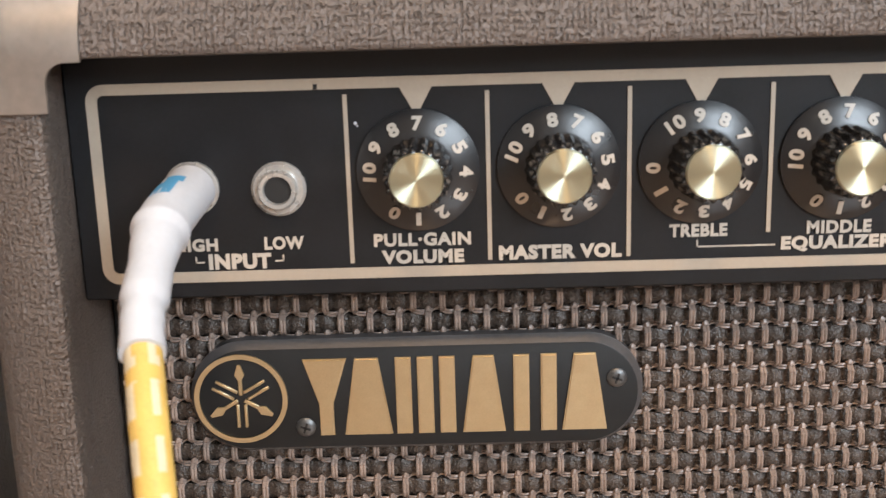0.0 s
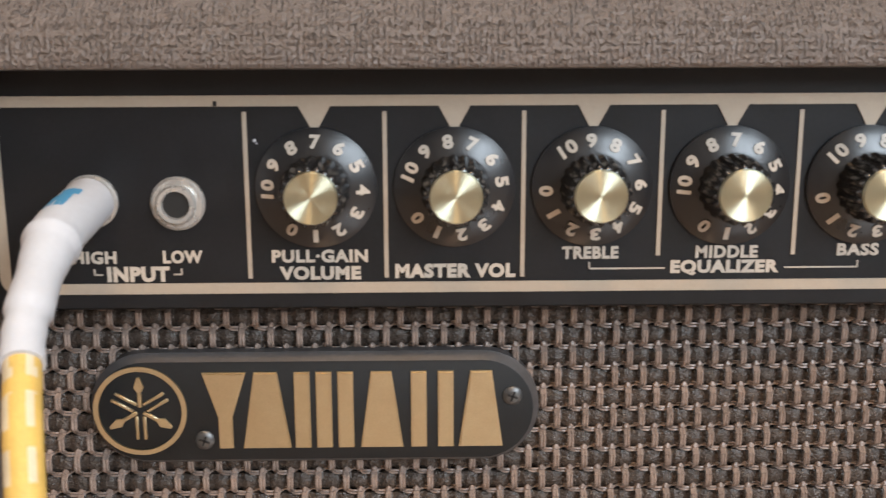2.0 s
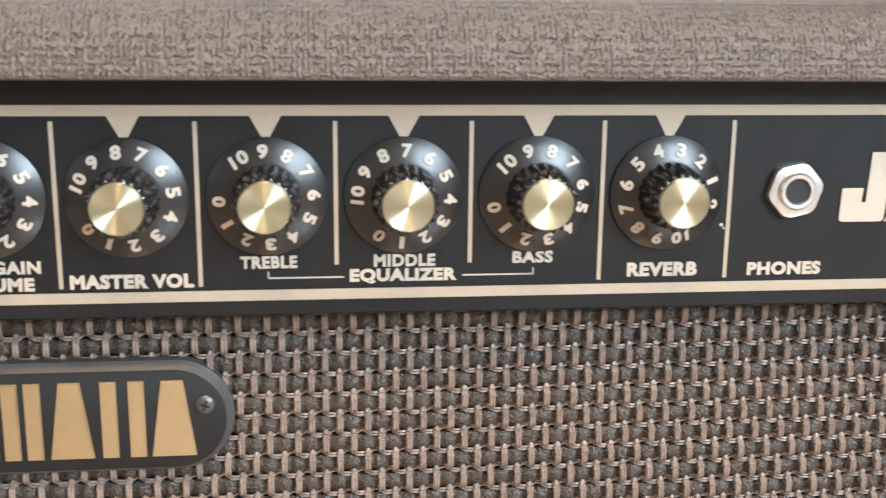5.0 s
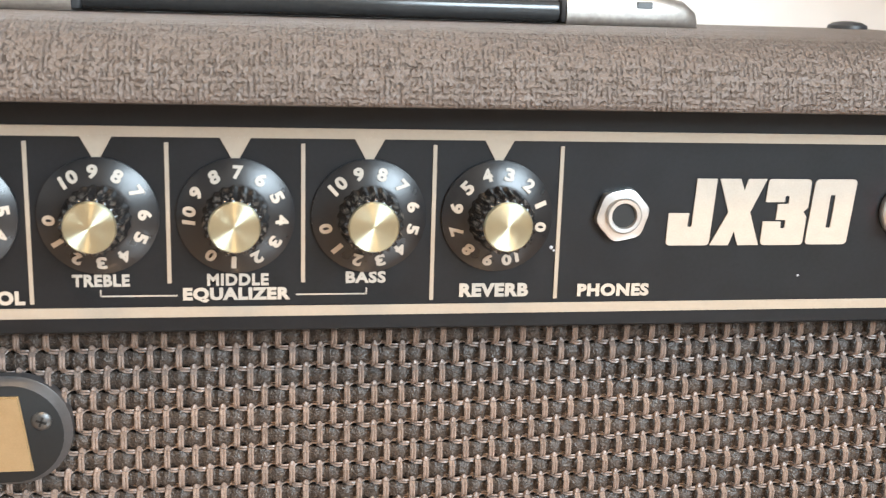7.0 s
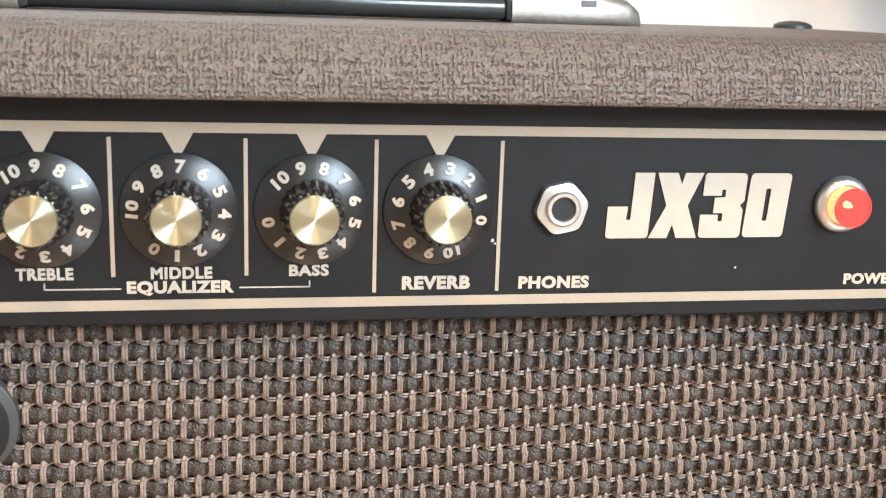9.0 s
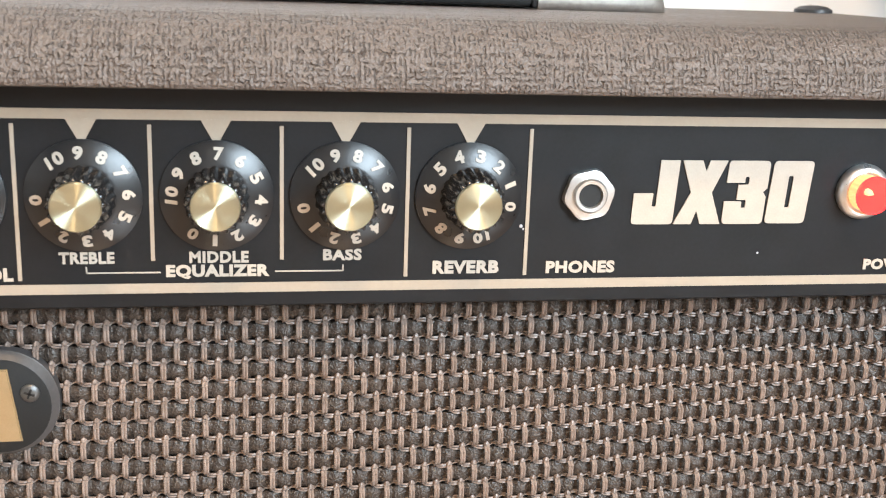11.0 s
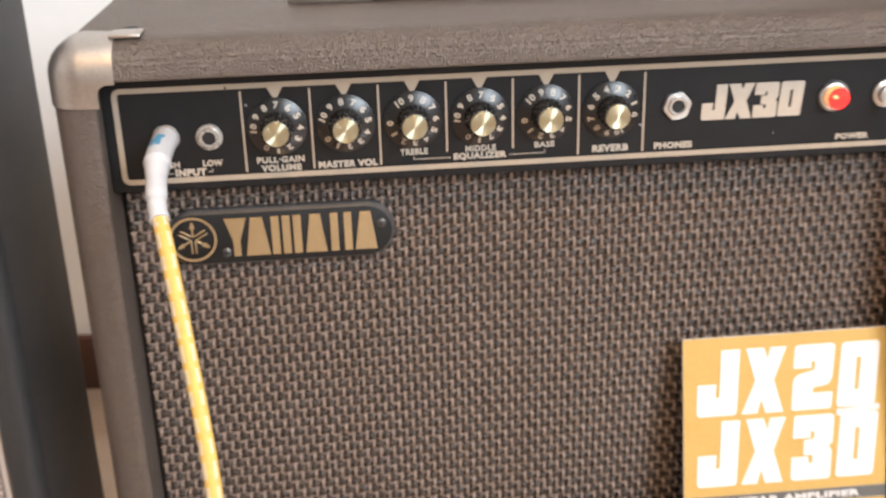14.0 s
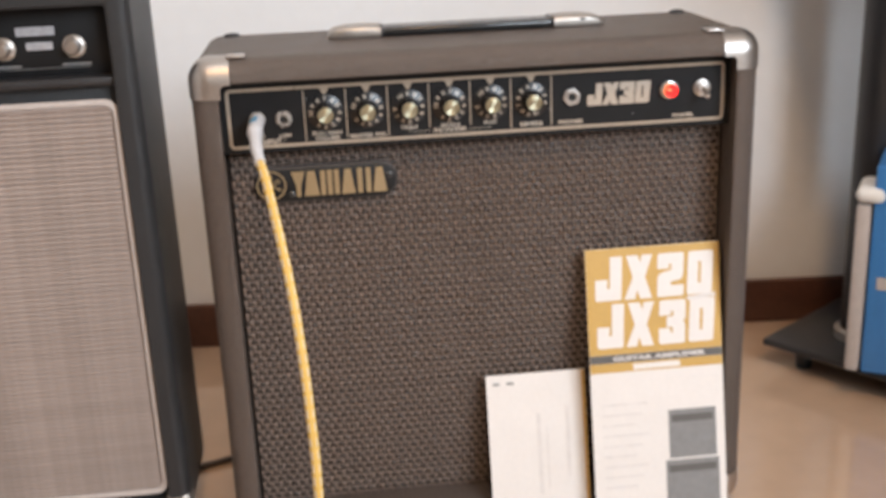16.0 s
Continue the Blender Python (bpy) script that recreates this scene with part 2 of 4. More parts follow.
# ---- builders ----
def mesh_of(name, verts, faces, smooth=True):
    me = bpy.data.meshes.new(name)
    me.from_pydata([tuple(v) for v in verts], [], [tuple(f) for f in faces])
    if smooth:
        me.shade_smooth()
        me.set_sharp_from_angle(angle=radians(38))
    me.update()
    return me


def part(name, data, material, parent=None, label="", m=None):
    """One mesh object under a thing or a part. data: a bmesh or a mesh."""
    if isinstance(data, bmesh.types.BMesh):
        bmesh.ops.recalc_face_normals(data, faces=data.faces)
        me = bpy.data.meshes.new(name)
        data.to_mesh(me)
        data.free()
        me.shade_smooth()
        me.set_sharp_from_angle(angle=radians(38))
    else:
        me = data
    if material is not None and not me.materials:
        me.materials.append(M[material])
    ob = new(name, me)
    if m is not None:
        ob.matrix_basis = m
    if parent is not None:
        ob.parent = parent
    return tagged(ob, label)


def thing(name, label, category, m=None, group="", kind=""):
    ob = new(name)
    ob.empty_display_size = 0.05
    if m is not None:
        ob.matrix_basis = m
    return tagged(ob, label, category, group, kind)


def box(bm, x0, x1, y0, y1, z0, z1, bevel=0.0, seg=2):
    r = bmesh.ops.create_cube(bm, size=1.0)
    for v in r["verts"]:
        v.co = ((x0 + x1) / 2 + v.co.x * (x1 - x0), (y0 + y1) / 2 + v.co.y * (y1 - y0), (z0 + z1) / 2 + v.co.z * (z1 - z0))
    if bevel:
        es = {e for v in r["verts"] for e in v.link_edges}
        bmesh.ops.bevel(bm, geom=list(es), offset=bevel, segments=seg, profile=0.5, affect="EDGES")
    return bm


def boxed(x0, x1, y0, y1, z0, z1, bevel=0.0, seg=2):
    return box(bmesh.new(), x0, x1, y0, y1, z0, z1, bevel, seg)


def rrect(x0, x1, z0, z1, r, n=6):
    """The corners of a rounded rectangle, counter-clockwise as seen from the front (-y)."""
    r = max(min(r, (x1 - x0) / 2 - 1e-6, (z1 - z0) / 2 - 1e-6), 1e-6)
    out = []
    for cx, cz, a0 in ((x1 - r, z0 + r, -90), (x1 - r, z1 - r, 0), (x0 + r, z1 - r, 90), (x0 + r, z0 + r, 180)):
        for i in range(n + 1):
            a = radians(a0 + 90 * i / n)
            out.append((cx + r * math.cos(a), cz + r * math.sin(a)))
    return out


def loft(loops, closed=False, cap0=False, cap1=False):
    """Bridges loops of equally many points; each point is (x, y, z)."""
    n = len(loops[0])
    verts = [p for lp in loops for p in lp]
    faces = []
    rings = len(loops)
    for k in range(rings if closed else rings - 1):
        a, b = k * n, ((k + 1) % rings) * n
        for i in range(n):
            j = (i + 1) % n
            faces.append((a + i, a + j, b + j, b + i))
    if cap0:
        faces.append(tuple(range(n - 1, -1, -1)))
    if cap1:
        faces.append(tuple((rings - 1) * n + i for i in range(n)))
    return verts, faces


def bm_of(verts, faces):
    bm = bmesh.new()
    vs = [bm.verts.new(v) for v in verts]
    for f in faces:
        bm.faces.new([vs[i] for i in f])
    return bm


def turned(profile, n=32, cap0=True, cap1=True, flutes=0, depth=0.0):
    """A body of revolution about the y axis. profile: (radius, y) from back to front."""
    loops = []
    for k, p in enumerate(profile):
        r, y = p[0], p[1]
        fl = p[2] if len(p) > 2 else 0.0
        lp = []
        for i in range(n):
            a = 2 * math.pi * i / n
            rr = r - (fl * (0.5 - 0.5 * math.cos(flutes * a)) if fl else 0.0)
            lp.append((rr * math.cos(a), y, rr * math.sin(a)))
        loops.append(lp)
    return bm_of(*loft(loops, cap0=cap0, cap1=cap1))


def plate(outline, y_back, y_front, bevel=0.0):
    """A flat shape of an outline in x, z, with thickness."""
    bm = bmesh.new()
    vs = [bm.verts.new((x, y_front, z)) for x, z in outline]
    f = bm.faces.new(vs)
    r = bmesh.ops.extrude_face_region(bm, geom=[f])
    for v in r["geom"]:
        if isinstance(v, bmesh.types.BMVert):
            v.co.y = y_back
    if bevel:
        rim = [e for e in bm.edges if all(abs(v.co.y - y_front) < 1e-7 for v in e.verts)]
        bmesh.ops.recalc_face_normals(bm, faces=bm.faces)
        bmesh.ops.bevel(bm, geom=rim, offset=bevel, segments=2, affect="EDGES", clamp_overlap=True)
    return bm


def merged(*bms):
    out = bmesh.new()
    for b in bms:
        me = bpy.data.meshes.new("tmp")
        b.to_mesh(me)
        b.free()
        out.from_mesh(me)
        bpy.data.meshes.remove(me)
    return out


def spline(points, n):
    """Points along a Catmull-Rom curve through the given points."""
    p = [Vector(q) for q in points]
    p = [2 * p[0] - p[1]] + p + [2 * p[-1] - p[-2]]
    out = []
    for i in range(1, len(p) - 2):
        for k in range(n):
            t = k / n
            out.append(0.5 * (2 * p[i] + (p[i + 1] - p[i - 1]) * t + (2 * p[i - 1] - 5 * p[i] + 4 * p[i + 1] - p[i + 2]) * t * t
                              + (3 * p[i] - p[i - 1] - 3 * p[i + 1] + p[i + 2]) * t ** 3))
    out.append(p[-2])
    return out


def tube(path, radii, n=16, caps=True):
    path = [Vector(p) for p in path]
    side = Vector((1, 0, 0))
    loops = []
    for i, p in enumerate(path):
        d = (path[min(i + 1, len(path) - 1)] - path[max(i - 1, 0)]).normalized()
        if abs(side.dot(d)) > 0.95:
            side = Vector((0, 1, 0))
        side = (side - d * side.dot(d)).normalized()
        up = d.cross(side)
        r = radii[i] if isinstance(radii, (list, tuple)) else radii
        loops.append([tuple(p + r * (math.cos(2 * math.pi * k / n) * side + math.sin(2 * math.pi * k / n) * up)) for k in range(n)])
    return loft(loops, cap0=caps, cap1=caps)


def words(text, x0, x1, z0, z1, y, depth=0.00015, bold=0.03):
    """A mesh of text in the built-in font, fitted to a rectangle facing -y."""
    cu = bpy.data.curves.new("text", "FONT")
    cu.body, cu.size, cu.offset, cu.extrude, cu.resolution_u = text, 1.0, bold, 0.02, 3
    cu.align_x, cu.space_character = "LEFT", 1.10
    ob = bpy.data.objects.new("text", cu)
    scene.collection.objects.link(ob)
    bpy.context.view_layer.update()
    me = bpy.data.meshes.new_from_object(ob.evaluated_get(bpy.context.evaluated_depsgraph_get()))
    bpy.data.objects.remove(ob)
    co = np.zeros(len(me.vertices) * 3)
    me.vertices.foreach_get("co", co)
    co = co.reshape(-1, 3)
    lo, hi = co.min(0), co.max(0)
    u = (co - lo) / np.maximum(hi - lo, 1e-9)
    out = np.stack([x0 + u[:, 0] * (x1 - x0), y - u[:, 2] * depth, z0 + u[:, 1] * (z1 - z0)], 1)
    me.vertices.foreach_set("co", out.ravel())
    me.materials.clear()
    me.update()
    return me


# ---- room: wall behind, skirting, floor, far walls with the window ----
SLOPE = radians(-5)


def wall_frame(x, y, z=0.0):
    return pose(0.2, 0.495, 0, 0, 0, math.degrees(SLOPE)) @ Matrix.Translation((x, y, z))


part("floor", boxed(-2.4, 2.4, -2.3, 1.0, -0.1, 0.0), "floor")
part("wall_north", boxed(-2.46, 2.0, 0.0, 0.12, 0, 2.6), "wall", m=wall_frame(0, 0))
part("baseboard", boxed(-2.44, 1.98, -0.014, -0.002, 0, 0.062, 0.003), "skirting", m=wall_frame(0, 0))
part("wall_west", boxed(-2.4, -2.28, -2.22, 1.0, 0, 2.6), "wall")
wall_e = merged(boxed(2.2, 2.32, -2.22, -1.95, 0, 2.6), boxed(2.2, 2.32, -0.55, 1.0, 0, 2.6), boxed(2.2, 2.32, -1.95, -0.55, 0, 1.05), boxed(2.2, 2.32, -1.95, -0.55, 2.35, 2.6))
part("wall_east", wall_e, "wall")
wall_s = merged(boxed(-2.28, 0.68, -2.22, -2.1, 0, 2.6), boxed(1.88, 2.2, -2.22, -2.1, 0, 2.6), boxed(0.68, 1.88, -2.22, -2.1, 0, 0.88), boxed(0.68, 1.88, -2.22, -2.1, 2.02, 2.6))
part("wall_south", wall_s, "wall_absorb")
# unseen partition, added to keep window light off the wall at the right
part("shade_wall", boxed(0.0, 0.10, -0.99, 0.02, 0, 2.6), "wall_absorb", m=pose(0.97, 0.38, 0, 0, 0, -6.7))
ceil = boxed(-2.4, 2.4, -2.3, 1.0, 2.6, 2.7)
part("ceiling", ceil, "ceiling")
for nm in ("floor", "wall_north", "baseboard", "wall_west", "wall_east", "wall_south", "shade_wall", "ceiling"):
    tagged(bpy.data.objects[nm], kind="structure")

# ---- the guitar amplifier ----
AX0, AX1, AZ0, AZ1, AY0, AY1 = -0.0935, 0.3995, 0.012, 0.4758, -0.0205, 0.163   # cabinet
OX0, OX1, OZ0, OZ1 = -0.0717, 0.3787, 0.038, 0.4578                              # front opening
amp = thing("guitar_amplifier", "brown vinyl-covered guitar combo amplifier, switched on, standing on the floor", "amplifier")


def shell(inset, y, r):
    return [(x, y, z) for x, z in rrect(AX0 + inset, AX1 - inset, AZ0 + inset, AZ1 - inset, max(r - inset, 0.002), 6)]


def fillet(r, y, sign, n=5):
    """Insets and depths round an edge of radius r at depth y."""
    return [(r * (1 - math.cos(radians(90 * k / n))), y + sign * r * (1 - math.sin(radians(90 * k / n)))) for k in range(n + 1)]


RC, RE = 0.018, 0.0185
loops = [[(x, AY1, z) for x, z in rrect(AX0 + 0.05, AX1 - 0.05, AZ0 + 0.05, AZ1 - 0.05, 0.002, 6)]]
for ins, y in reversed(fillet(RE, AY1, -1)):
    loops.append(shell(ins, y, RC))
for ins, y in fillet(RE, AY0, 1):
    loops.append(shell(ins, y, RC))
for e, y in ((-0.0006, AY0), (-0.0016, AY0 + 0.0006), (-0.0020, AY0 + 0.0025), (-0.0016, AY0 + 0.006), (0.0, -0.001), (0.0, 0.030)):
    loops.append([(x, y, z) for x, z in rrect(OX0 - e, OX1 + e, OZ0 - e, OZ1 + e, 0.004 + e, 6)])
part("cabinet", bm_of(*loft(loops, cap0=True)), "tolex", amp)
for fx in (-0.06, 0.366):
    for fy in (0.012, 0.095):
        part("foot", turned([(0.009, 0.0), (0.011, -0.0125)], 20), "rubber", amp, "black rubber foot", pose(fx, fy, 0.0, -90, 0, 0))


def corner(sx, sz):
    """A stamped metal corner: a slice of the cabinet's shell, raised by its own thickness."""
    o = 0.0012
    lp = []
    sav = [[(x, y, z) for x, z in rrect(AX0 - o + i, AX1 + o - i, AZ0 - o + i, AZ1 + o - i, RC + o - i, 8)] for i, y in fillet(RE + o, AY0 - o, 1, 8)]
    back = [(x, AY0 + 0.045, z) for x, z in rrect(AX0 - o, AX1 + o, AZ0 - o, AZ1 + o, RC + o, 8)]
    inner = [(x, AY0 - o, z) for x, z in rrect(OX0 + 0.0040, OX1 - 0.0030, OZ0 + 0.0026, OZ1 - 0.0026, 0.005, 8)]
    bm = bm_of(*loft([back] + sav + [inner]))
    cx, cz = (AX0 + 0.0345 if sx < 0 else AX1 - 0.0345), (AZ1 - 0.0323 if sz > 0 else AZ0 + 0.0323)
    for co, no in (((cx, 0, 0), (-sx, 0, 0)), ((0, 0, cz), (0, 0, -sz))):
        bmesh.ops.bisect_plane(bm, geom=bm.verts[:] + bm.edges[:] + bm.faces[:], plane_co=co, plane_no=no, clear_outer=True)
    # the rear edge is cut aslant on the top and the side
    mid = Vector((AX0 if sx < 0 else AX1, AY0 + 0.037, AZ1 if sz > 0 else AZ0))
    bmesh.ops.bisect_plane(bm, geom=bm.verts[:] + bm.edges[:] + bm.faces[:], plane_co=mid, plane_no=(-sx * 0.35, 1, -sz * 0.35), clear_outer=True)
    bmesh.ops.recalc_face_normals(bm, faces=bm.faces)
    bmesh.ops.solidify(bm, geom=bm.faces[:], thickness=0.0011)
    return bm


for sx in (-1, 1):
    for sz in (1, -1):
        cp = part("corner_protector", corner(sx, sz), "nickel", amp, "satin metal corner protector")
        if sz > 0:
            x = AX0 + 0.040 if sx < 0 else AX1 - 0.040
            tab = boxed(x - 0.008, x + 0.008, -0.010, 0.006, AZ1 + 0.0002, AZ1 + 0.0022, 0.0009)
            part("tab", tab, "nickel", cp)
            part("rivet", turned([(0.004, 0.0), (0.0038, -0.0012), (0.0022, -0.0022)], 16), "rubber", cp, "", pose(x, 0.014, AZ1 - 0.0003, -90, 0, 0))

for x in (-0.0660, 0.3720):
    part("rear_stud", turned([(0.0080, 0.0), (0.0078, -0.0016), (0.0055, -0.0028), (0.0020, -0.0033)], 24), "rubber", amp, "dark domed stud", pose(x, 0.138, AZ1 - 0.0002, -90, 0, 0))

# carrying handle: a flat padded strap between two metal end caps
handle = part("handle", boxed(0.073, 0.2345, 0.072, 0.104, AZ1 + 0.0005, AZ1 + 0.0085, 0.0032, 3), "strap", amp, "black padded strap handle with metal ends")
for s, xa in ((-1, 0.0735), (1, 0.2340)):
    loops = []
    for dx, top, half in ((0.0, 0.0098, 0.0180), (0.012, 0.0106, 0.0180), (0.030, 0.0106, 0.0178), (0.042, 0.0088, 0.0165), (0.0470, 0.0055, 0.0140), (0.0488, 0.0012, 0.0110)):
        x = xa + s * dx
        loops.append([(x, 0.0880 + u, AZ1 + w) for u, w in rrect(-half, half, -0.001, top, 0.004, 4)])
    cap = part("end_cap", bm_of(*loft(loops, cap0=True, cap1=True)), "worn_nickel", handle, "worn metal end cap")
    if s > 0:
        part("notch", boxed(xa + s * 0.027 - 0.0028, xa + s * 0.027 + 0.0028, 0.0700, 0.0703, AZ1 + 0.0060, AZ1 + 0.0082, 0.0002, 1), "dull", cap)
    part("collar", boxed(xa - 0.003 - (0.001 if s < 0 else -0.001), xa + 0.003, 0.0710, 0.1050, AZ1 + 0.0004, AZ1 + 0.0096, 0.0015), "rubber", handle)

# control panel
PB = 0.3915
panel = part("control_panel", boxed(OX0 + 0.0004, OX1 - 0.0004, 0.0, 0.0145, PB, OZ1 - 0.0003, 0.0006, 1), "panel", amp, "black control panel with gold lines")


def ring(x0, x1, z0, z1, r, w, y0, y1):
    o, i = rrect(x0, x1, z0, z1, r, 7), rrect(x0 + w[0], x1 - w[0], z0 + w[1], z1 - w[2], max(r - w[0], 0.001), 7)
    return bm_of(*loft([[(x, y0, z) for x, z in o], [(x, y1, z) for x, z in o], [(x, y1, z) for x, z in i], [(x, y0, z) for x, z in i]]))


part("gold_border", ring(-0.0658, 0.3728, 0.3959, 0.4482, 0.0045, (0.0029, 0.0029, 0.0028), -0.0001, -0.0004), "gold", panel)
for i in range(7):
    part("gold_divider", boxed(0.036 * i - 0.00055, 0.036 * i + 0.00055, -0.0004, -0.0001, 0.4055 if i in (3, 4) else 0.4000, 0.4440), "gold", panel)
for i in range(6):
    x = 0.036 * (i + 0.5)
    part("gold_pointer", plate([(x - 0.0042, 0.4456), (x - 0.0009, 0.4396), (x + 0.0009, 0.4396), (x + 0.0042, 0.4456)], -0.0001, -0.00045), "gold", panel)


def lettering(text, x0, x1, z0, z1, parent, material="cream", y=-0.0001, bold=0.040):
    return part("lettering", words(text, x0, x1, z0, z1, y, 0.0003, bold), material, parent)


lettering("HIGH", -0.0465, -0.0350, 0.4042, 0.4076, panel)
lettering("LOW", -0.0228, -0.0124, 0.4042, 0.4077, panel)
lettering("INPUT", -0.0377, -0.0213, 0.3992, 0.4034, panel, bold=0.052)
lettering("PULL·GAIN", 0.0058, 0.0311, 0.4042, 0.4077, panel)
lettering("VOLUME", 0.0077, 0.0292, 0.3995, 0.4032, panel, bold=0.052)
lettering("MASTER VOL", 0.0383, 0.0702, 0.3998, 0.4037, panel, bold=0.052)
lettering("TREBLE", 0.0825, 0.0975, 0.4047, 0.4081, panel)
lettering("MIDDLE", 0.1180, 0.1346, 0.4047, 0.4081, panel)
lettering("EQUALIZER", 0.1115, 0.1405, 0.4000, 0.4042, panel, bold=0.052)
lettering("BASS", 0.1558, 0.1670, 0.4051, 0.4085, panel)
lettering("REVERB", 0.1880, 0.2080, 0.4007, 0.4047, panel, bold=0.052)
lettering("PHONES", 0.2225, 0.2440, 0.4005, 0.4043, panel, bold=0.052)
lettering("POWER", 0.3260, 0.3450, 0.4005, 0.4040, panel, bold=0.052)
for a, b, c, d in ((-0.0412, -0.0388, 0.4010, 0.4014), (-0.0412, -0.0408, 0.4010, 0.4028), (-0.0203, -0.0179, 0.4010, 0.4014), (-0.0183, -0.0179, 0.4010, 0.4028),
                   (0.0896, 0.1100, 0.4018, 0.4022), (0.0896, 0.0900, 0.4018, 0.4038), (0.1420, 0.1618, 0.4018, 0.4022), (0.1614, 0.1618, 0.4018, 0.4038)):
    part("bracket_line", boxed(a, b, -0.0003, -0.0001, c, d), "cream", panel)

for x, z, r in ((0.0024, 0.4366, 0.0005), (0.0029, 0.4359, 0.0003), (0.2142, 0.4150, 0.0006), (0.2150, 0.4141, 0.0004), (0.2900, 0.4062, 0.0004)):
    part("dust_fleck", turned([(r, -0.0001), (r * 0.6, -0.0001 - r * 0.3)], 6), "grey_label", panel, "", pose(x, 0, z))
part("nick", boxed(-0.0078, -0.0068, -0.0006, -0.0003, 0.4455, 0.4468), "panel", panel)

# model number: heavy block characters with rounded corners (x, z, corner radius, on a grid 274 high)
GLYPHS = {
    "J": [(38, 0, 18), (217, 0, 18), (233, 274, 3), (150, 274, 3), (140, 76, 8), (122, 76, 8), (127, 133, 3), (43, 133, 3)],
    "X": [(220, 0, 2), (298, 0, 2), (318, 58, 2), (338, 0, 2), (425, 0, 2), (379, 137, 2), (440, 274, 2), (362, 274, 2), (348, 226, 2), (330, 274, 2), (244, 274, 2), (288, 137, 2)],
    "3": [(432, 0, 20), (612, 0, 20), (618, 119, 5), (604, 139, 2), (622, 156, 5), (628, 274, 20), (447, 274, 16), (441, 179, 2), (521, 179, 2), (522, 205, 7), (540, 205, 7), (538, 172, 7),
          (493, 170, 2), (490, 105, 2), (532, 105, 7), (530, 70, 7), (512, 70, 7), (512, 98, 2), (436, 99, 2)],
    "2": [(432, 0, 14), (612, 0, 14), (618, 70, 3), (528, 70, 3), (529, 92, 3), (600, 104, 14), (616, 130, 14), (628, 274, 20), (447, 274, 20), (441, 176, 3), (521, 176, 3), (522, 205, 7),
          (540, 205, 7), (536, 166, 7), (460, 150, 14), (440, 128, 14)],
    "0": [(622, 2, 20), (800, 2, 20), (823, 274, 20), (645, 274, 20)],
}
ZERO_SLOT = [(705, 72, 6), (725, 72, 6), (735, 209, 6), (714, 209, 6)]


def rounded(corners, n=4):
    """A polygon with each corner (x, z, radius) rounded by n steps."""
    out = []
    for i, (x, z, r) in enumerate(corners):
        p, a, b = Vector((x, z)), Vector(corners[i - 1][:2]), Vector(corners[(i + 1) % len(corners)][:2])
        r = min(r, 0.45 * (a - p).length, 0.45 * (b - p).length)
        a, b = p + (a - p).normalized() * r, p + (b - p).normalized() * r
        out += [tuple((1 - t) ** 2 * a + 2 * t * (1 - t) * p + t * t * b) for t in (k / n for k in range(n + 1))]
    return out


def model_char(ch, x0, x1, z0, z1, y, parent, material):
    """One character, fitted to a rectangle facing -y."""
    us = [c[0] for c in GLYPHS[ch]]
    lo, hi = min(us), max(us)

    def placed(corners):
        return [(x0 + (u - lo) / (hi - lo) * (x1 - x0), z0 + v / 274 * (z1 - z0)) for u, v in rounded(corners)]

    if ch == "0":
        o, i = placed(GLYPHS[ch]), placed(ZERO_SLOT)
        bm = bm_of(*loft([[(x, y, z) for x, z in o], [(x, y - 0.0004, z) for x, z in o], [(x, y - 0.0004, z) for x, z in i], [(x, y, z) for x, z in i]]))
    else:
        bm = plate(placed(GLYPHS[ch]), y, y - 0.0004)
    return part("lettering", bm, material, parent)


def model_number(text, spans, x0, x1, z0, z1, y, parent, material):
    for ch, (a, b) in zip(text, spans):
        model_char(ch, x0 + a * (x1 - x0), x0 + b * (x1 - x0), z0, z1, y, parent, material)


model_number("JX30", ((0.0, 0.248), (0.232, 0.512), (0.502, 0.752), (0.744, 1.0)), 0.2480, 0.3056, 0.4155, 0.4351, -0.0001, panel, "cream")

# knobs: black skirted dials with numerals and spun brass caps
DIGITS = {}


def digit(n):
    if n not in DIGITS:
        w = 0.0028 if n < 10 else 0.0049
        if n == 1:
            w = 0.0013
        me = words(str(n), -w / 2, w / 2, -0.0019, 0.0019, 0.0, 0.00015, 0.045)
        me.materials.append(M["cream"])
        DIGITS[n] = me
    return DIGITS[n]


SKIRT = mesh_of("knob", *loft([[(r * math.cos(2 * math.pi * i / 48), y, r * math.sin(2 * math.pi * i / 48)) for i in range(48)]
                               for r, y in ((0.0150, -0.0003), (0.0158, -0.0004), (0.0158, -0.0010), (0.0145, -0.0017), (0.0130, -0.00235), (0.0112, -0.0030), (0.0096, -0.0035), (0.0088, -0.0037))], cap0=True, cap1=True))
SKIRT.materials.append(M["knob"])
bmg = turned([(0.0091, -0.0033, 0.0004), (0.0089, -0.0056, 0.0010), (0.0083, -0.0138, 0.0010), (0.0080, -0.0146, 0.0009), (0.0070, -0.0154, 0.0003)], 120, flutes=20)
bmesh.ops.recalc_face_normals(bmg, faces=bmg.faces)
GRIP = bpy.data.meshes.new("grip")
bmg.to_mesh(GRIP)
bmg.free()
GRIP.shade_smooth()
GRIP.set_sharp_from_angle(angle=radians(50))
GRIP.materials.append(M["grip"])
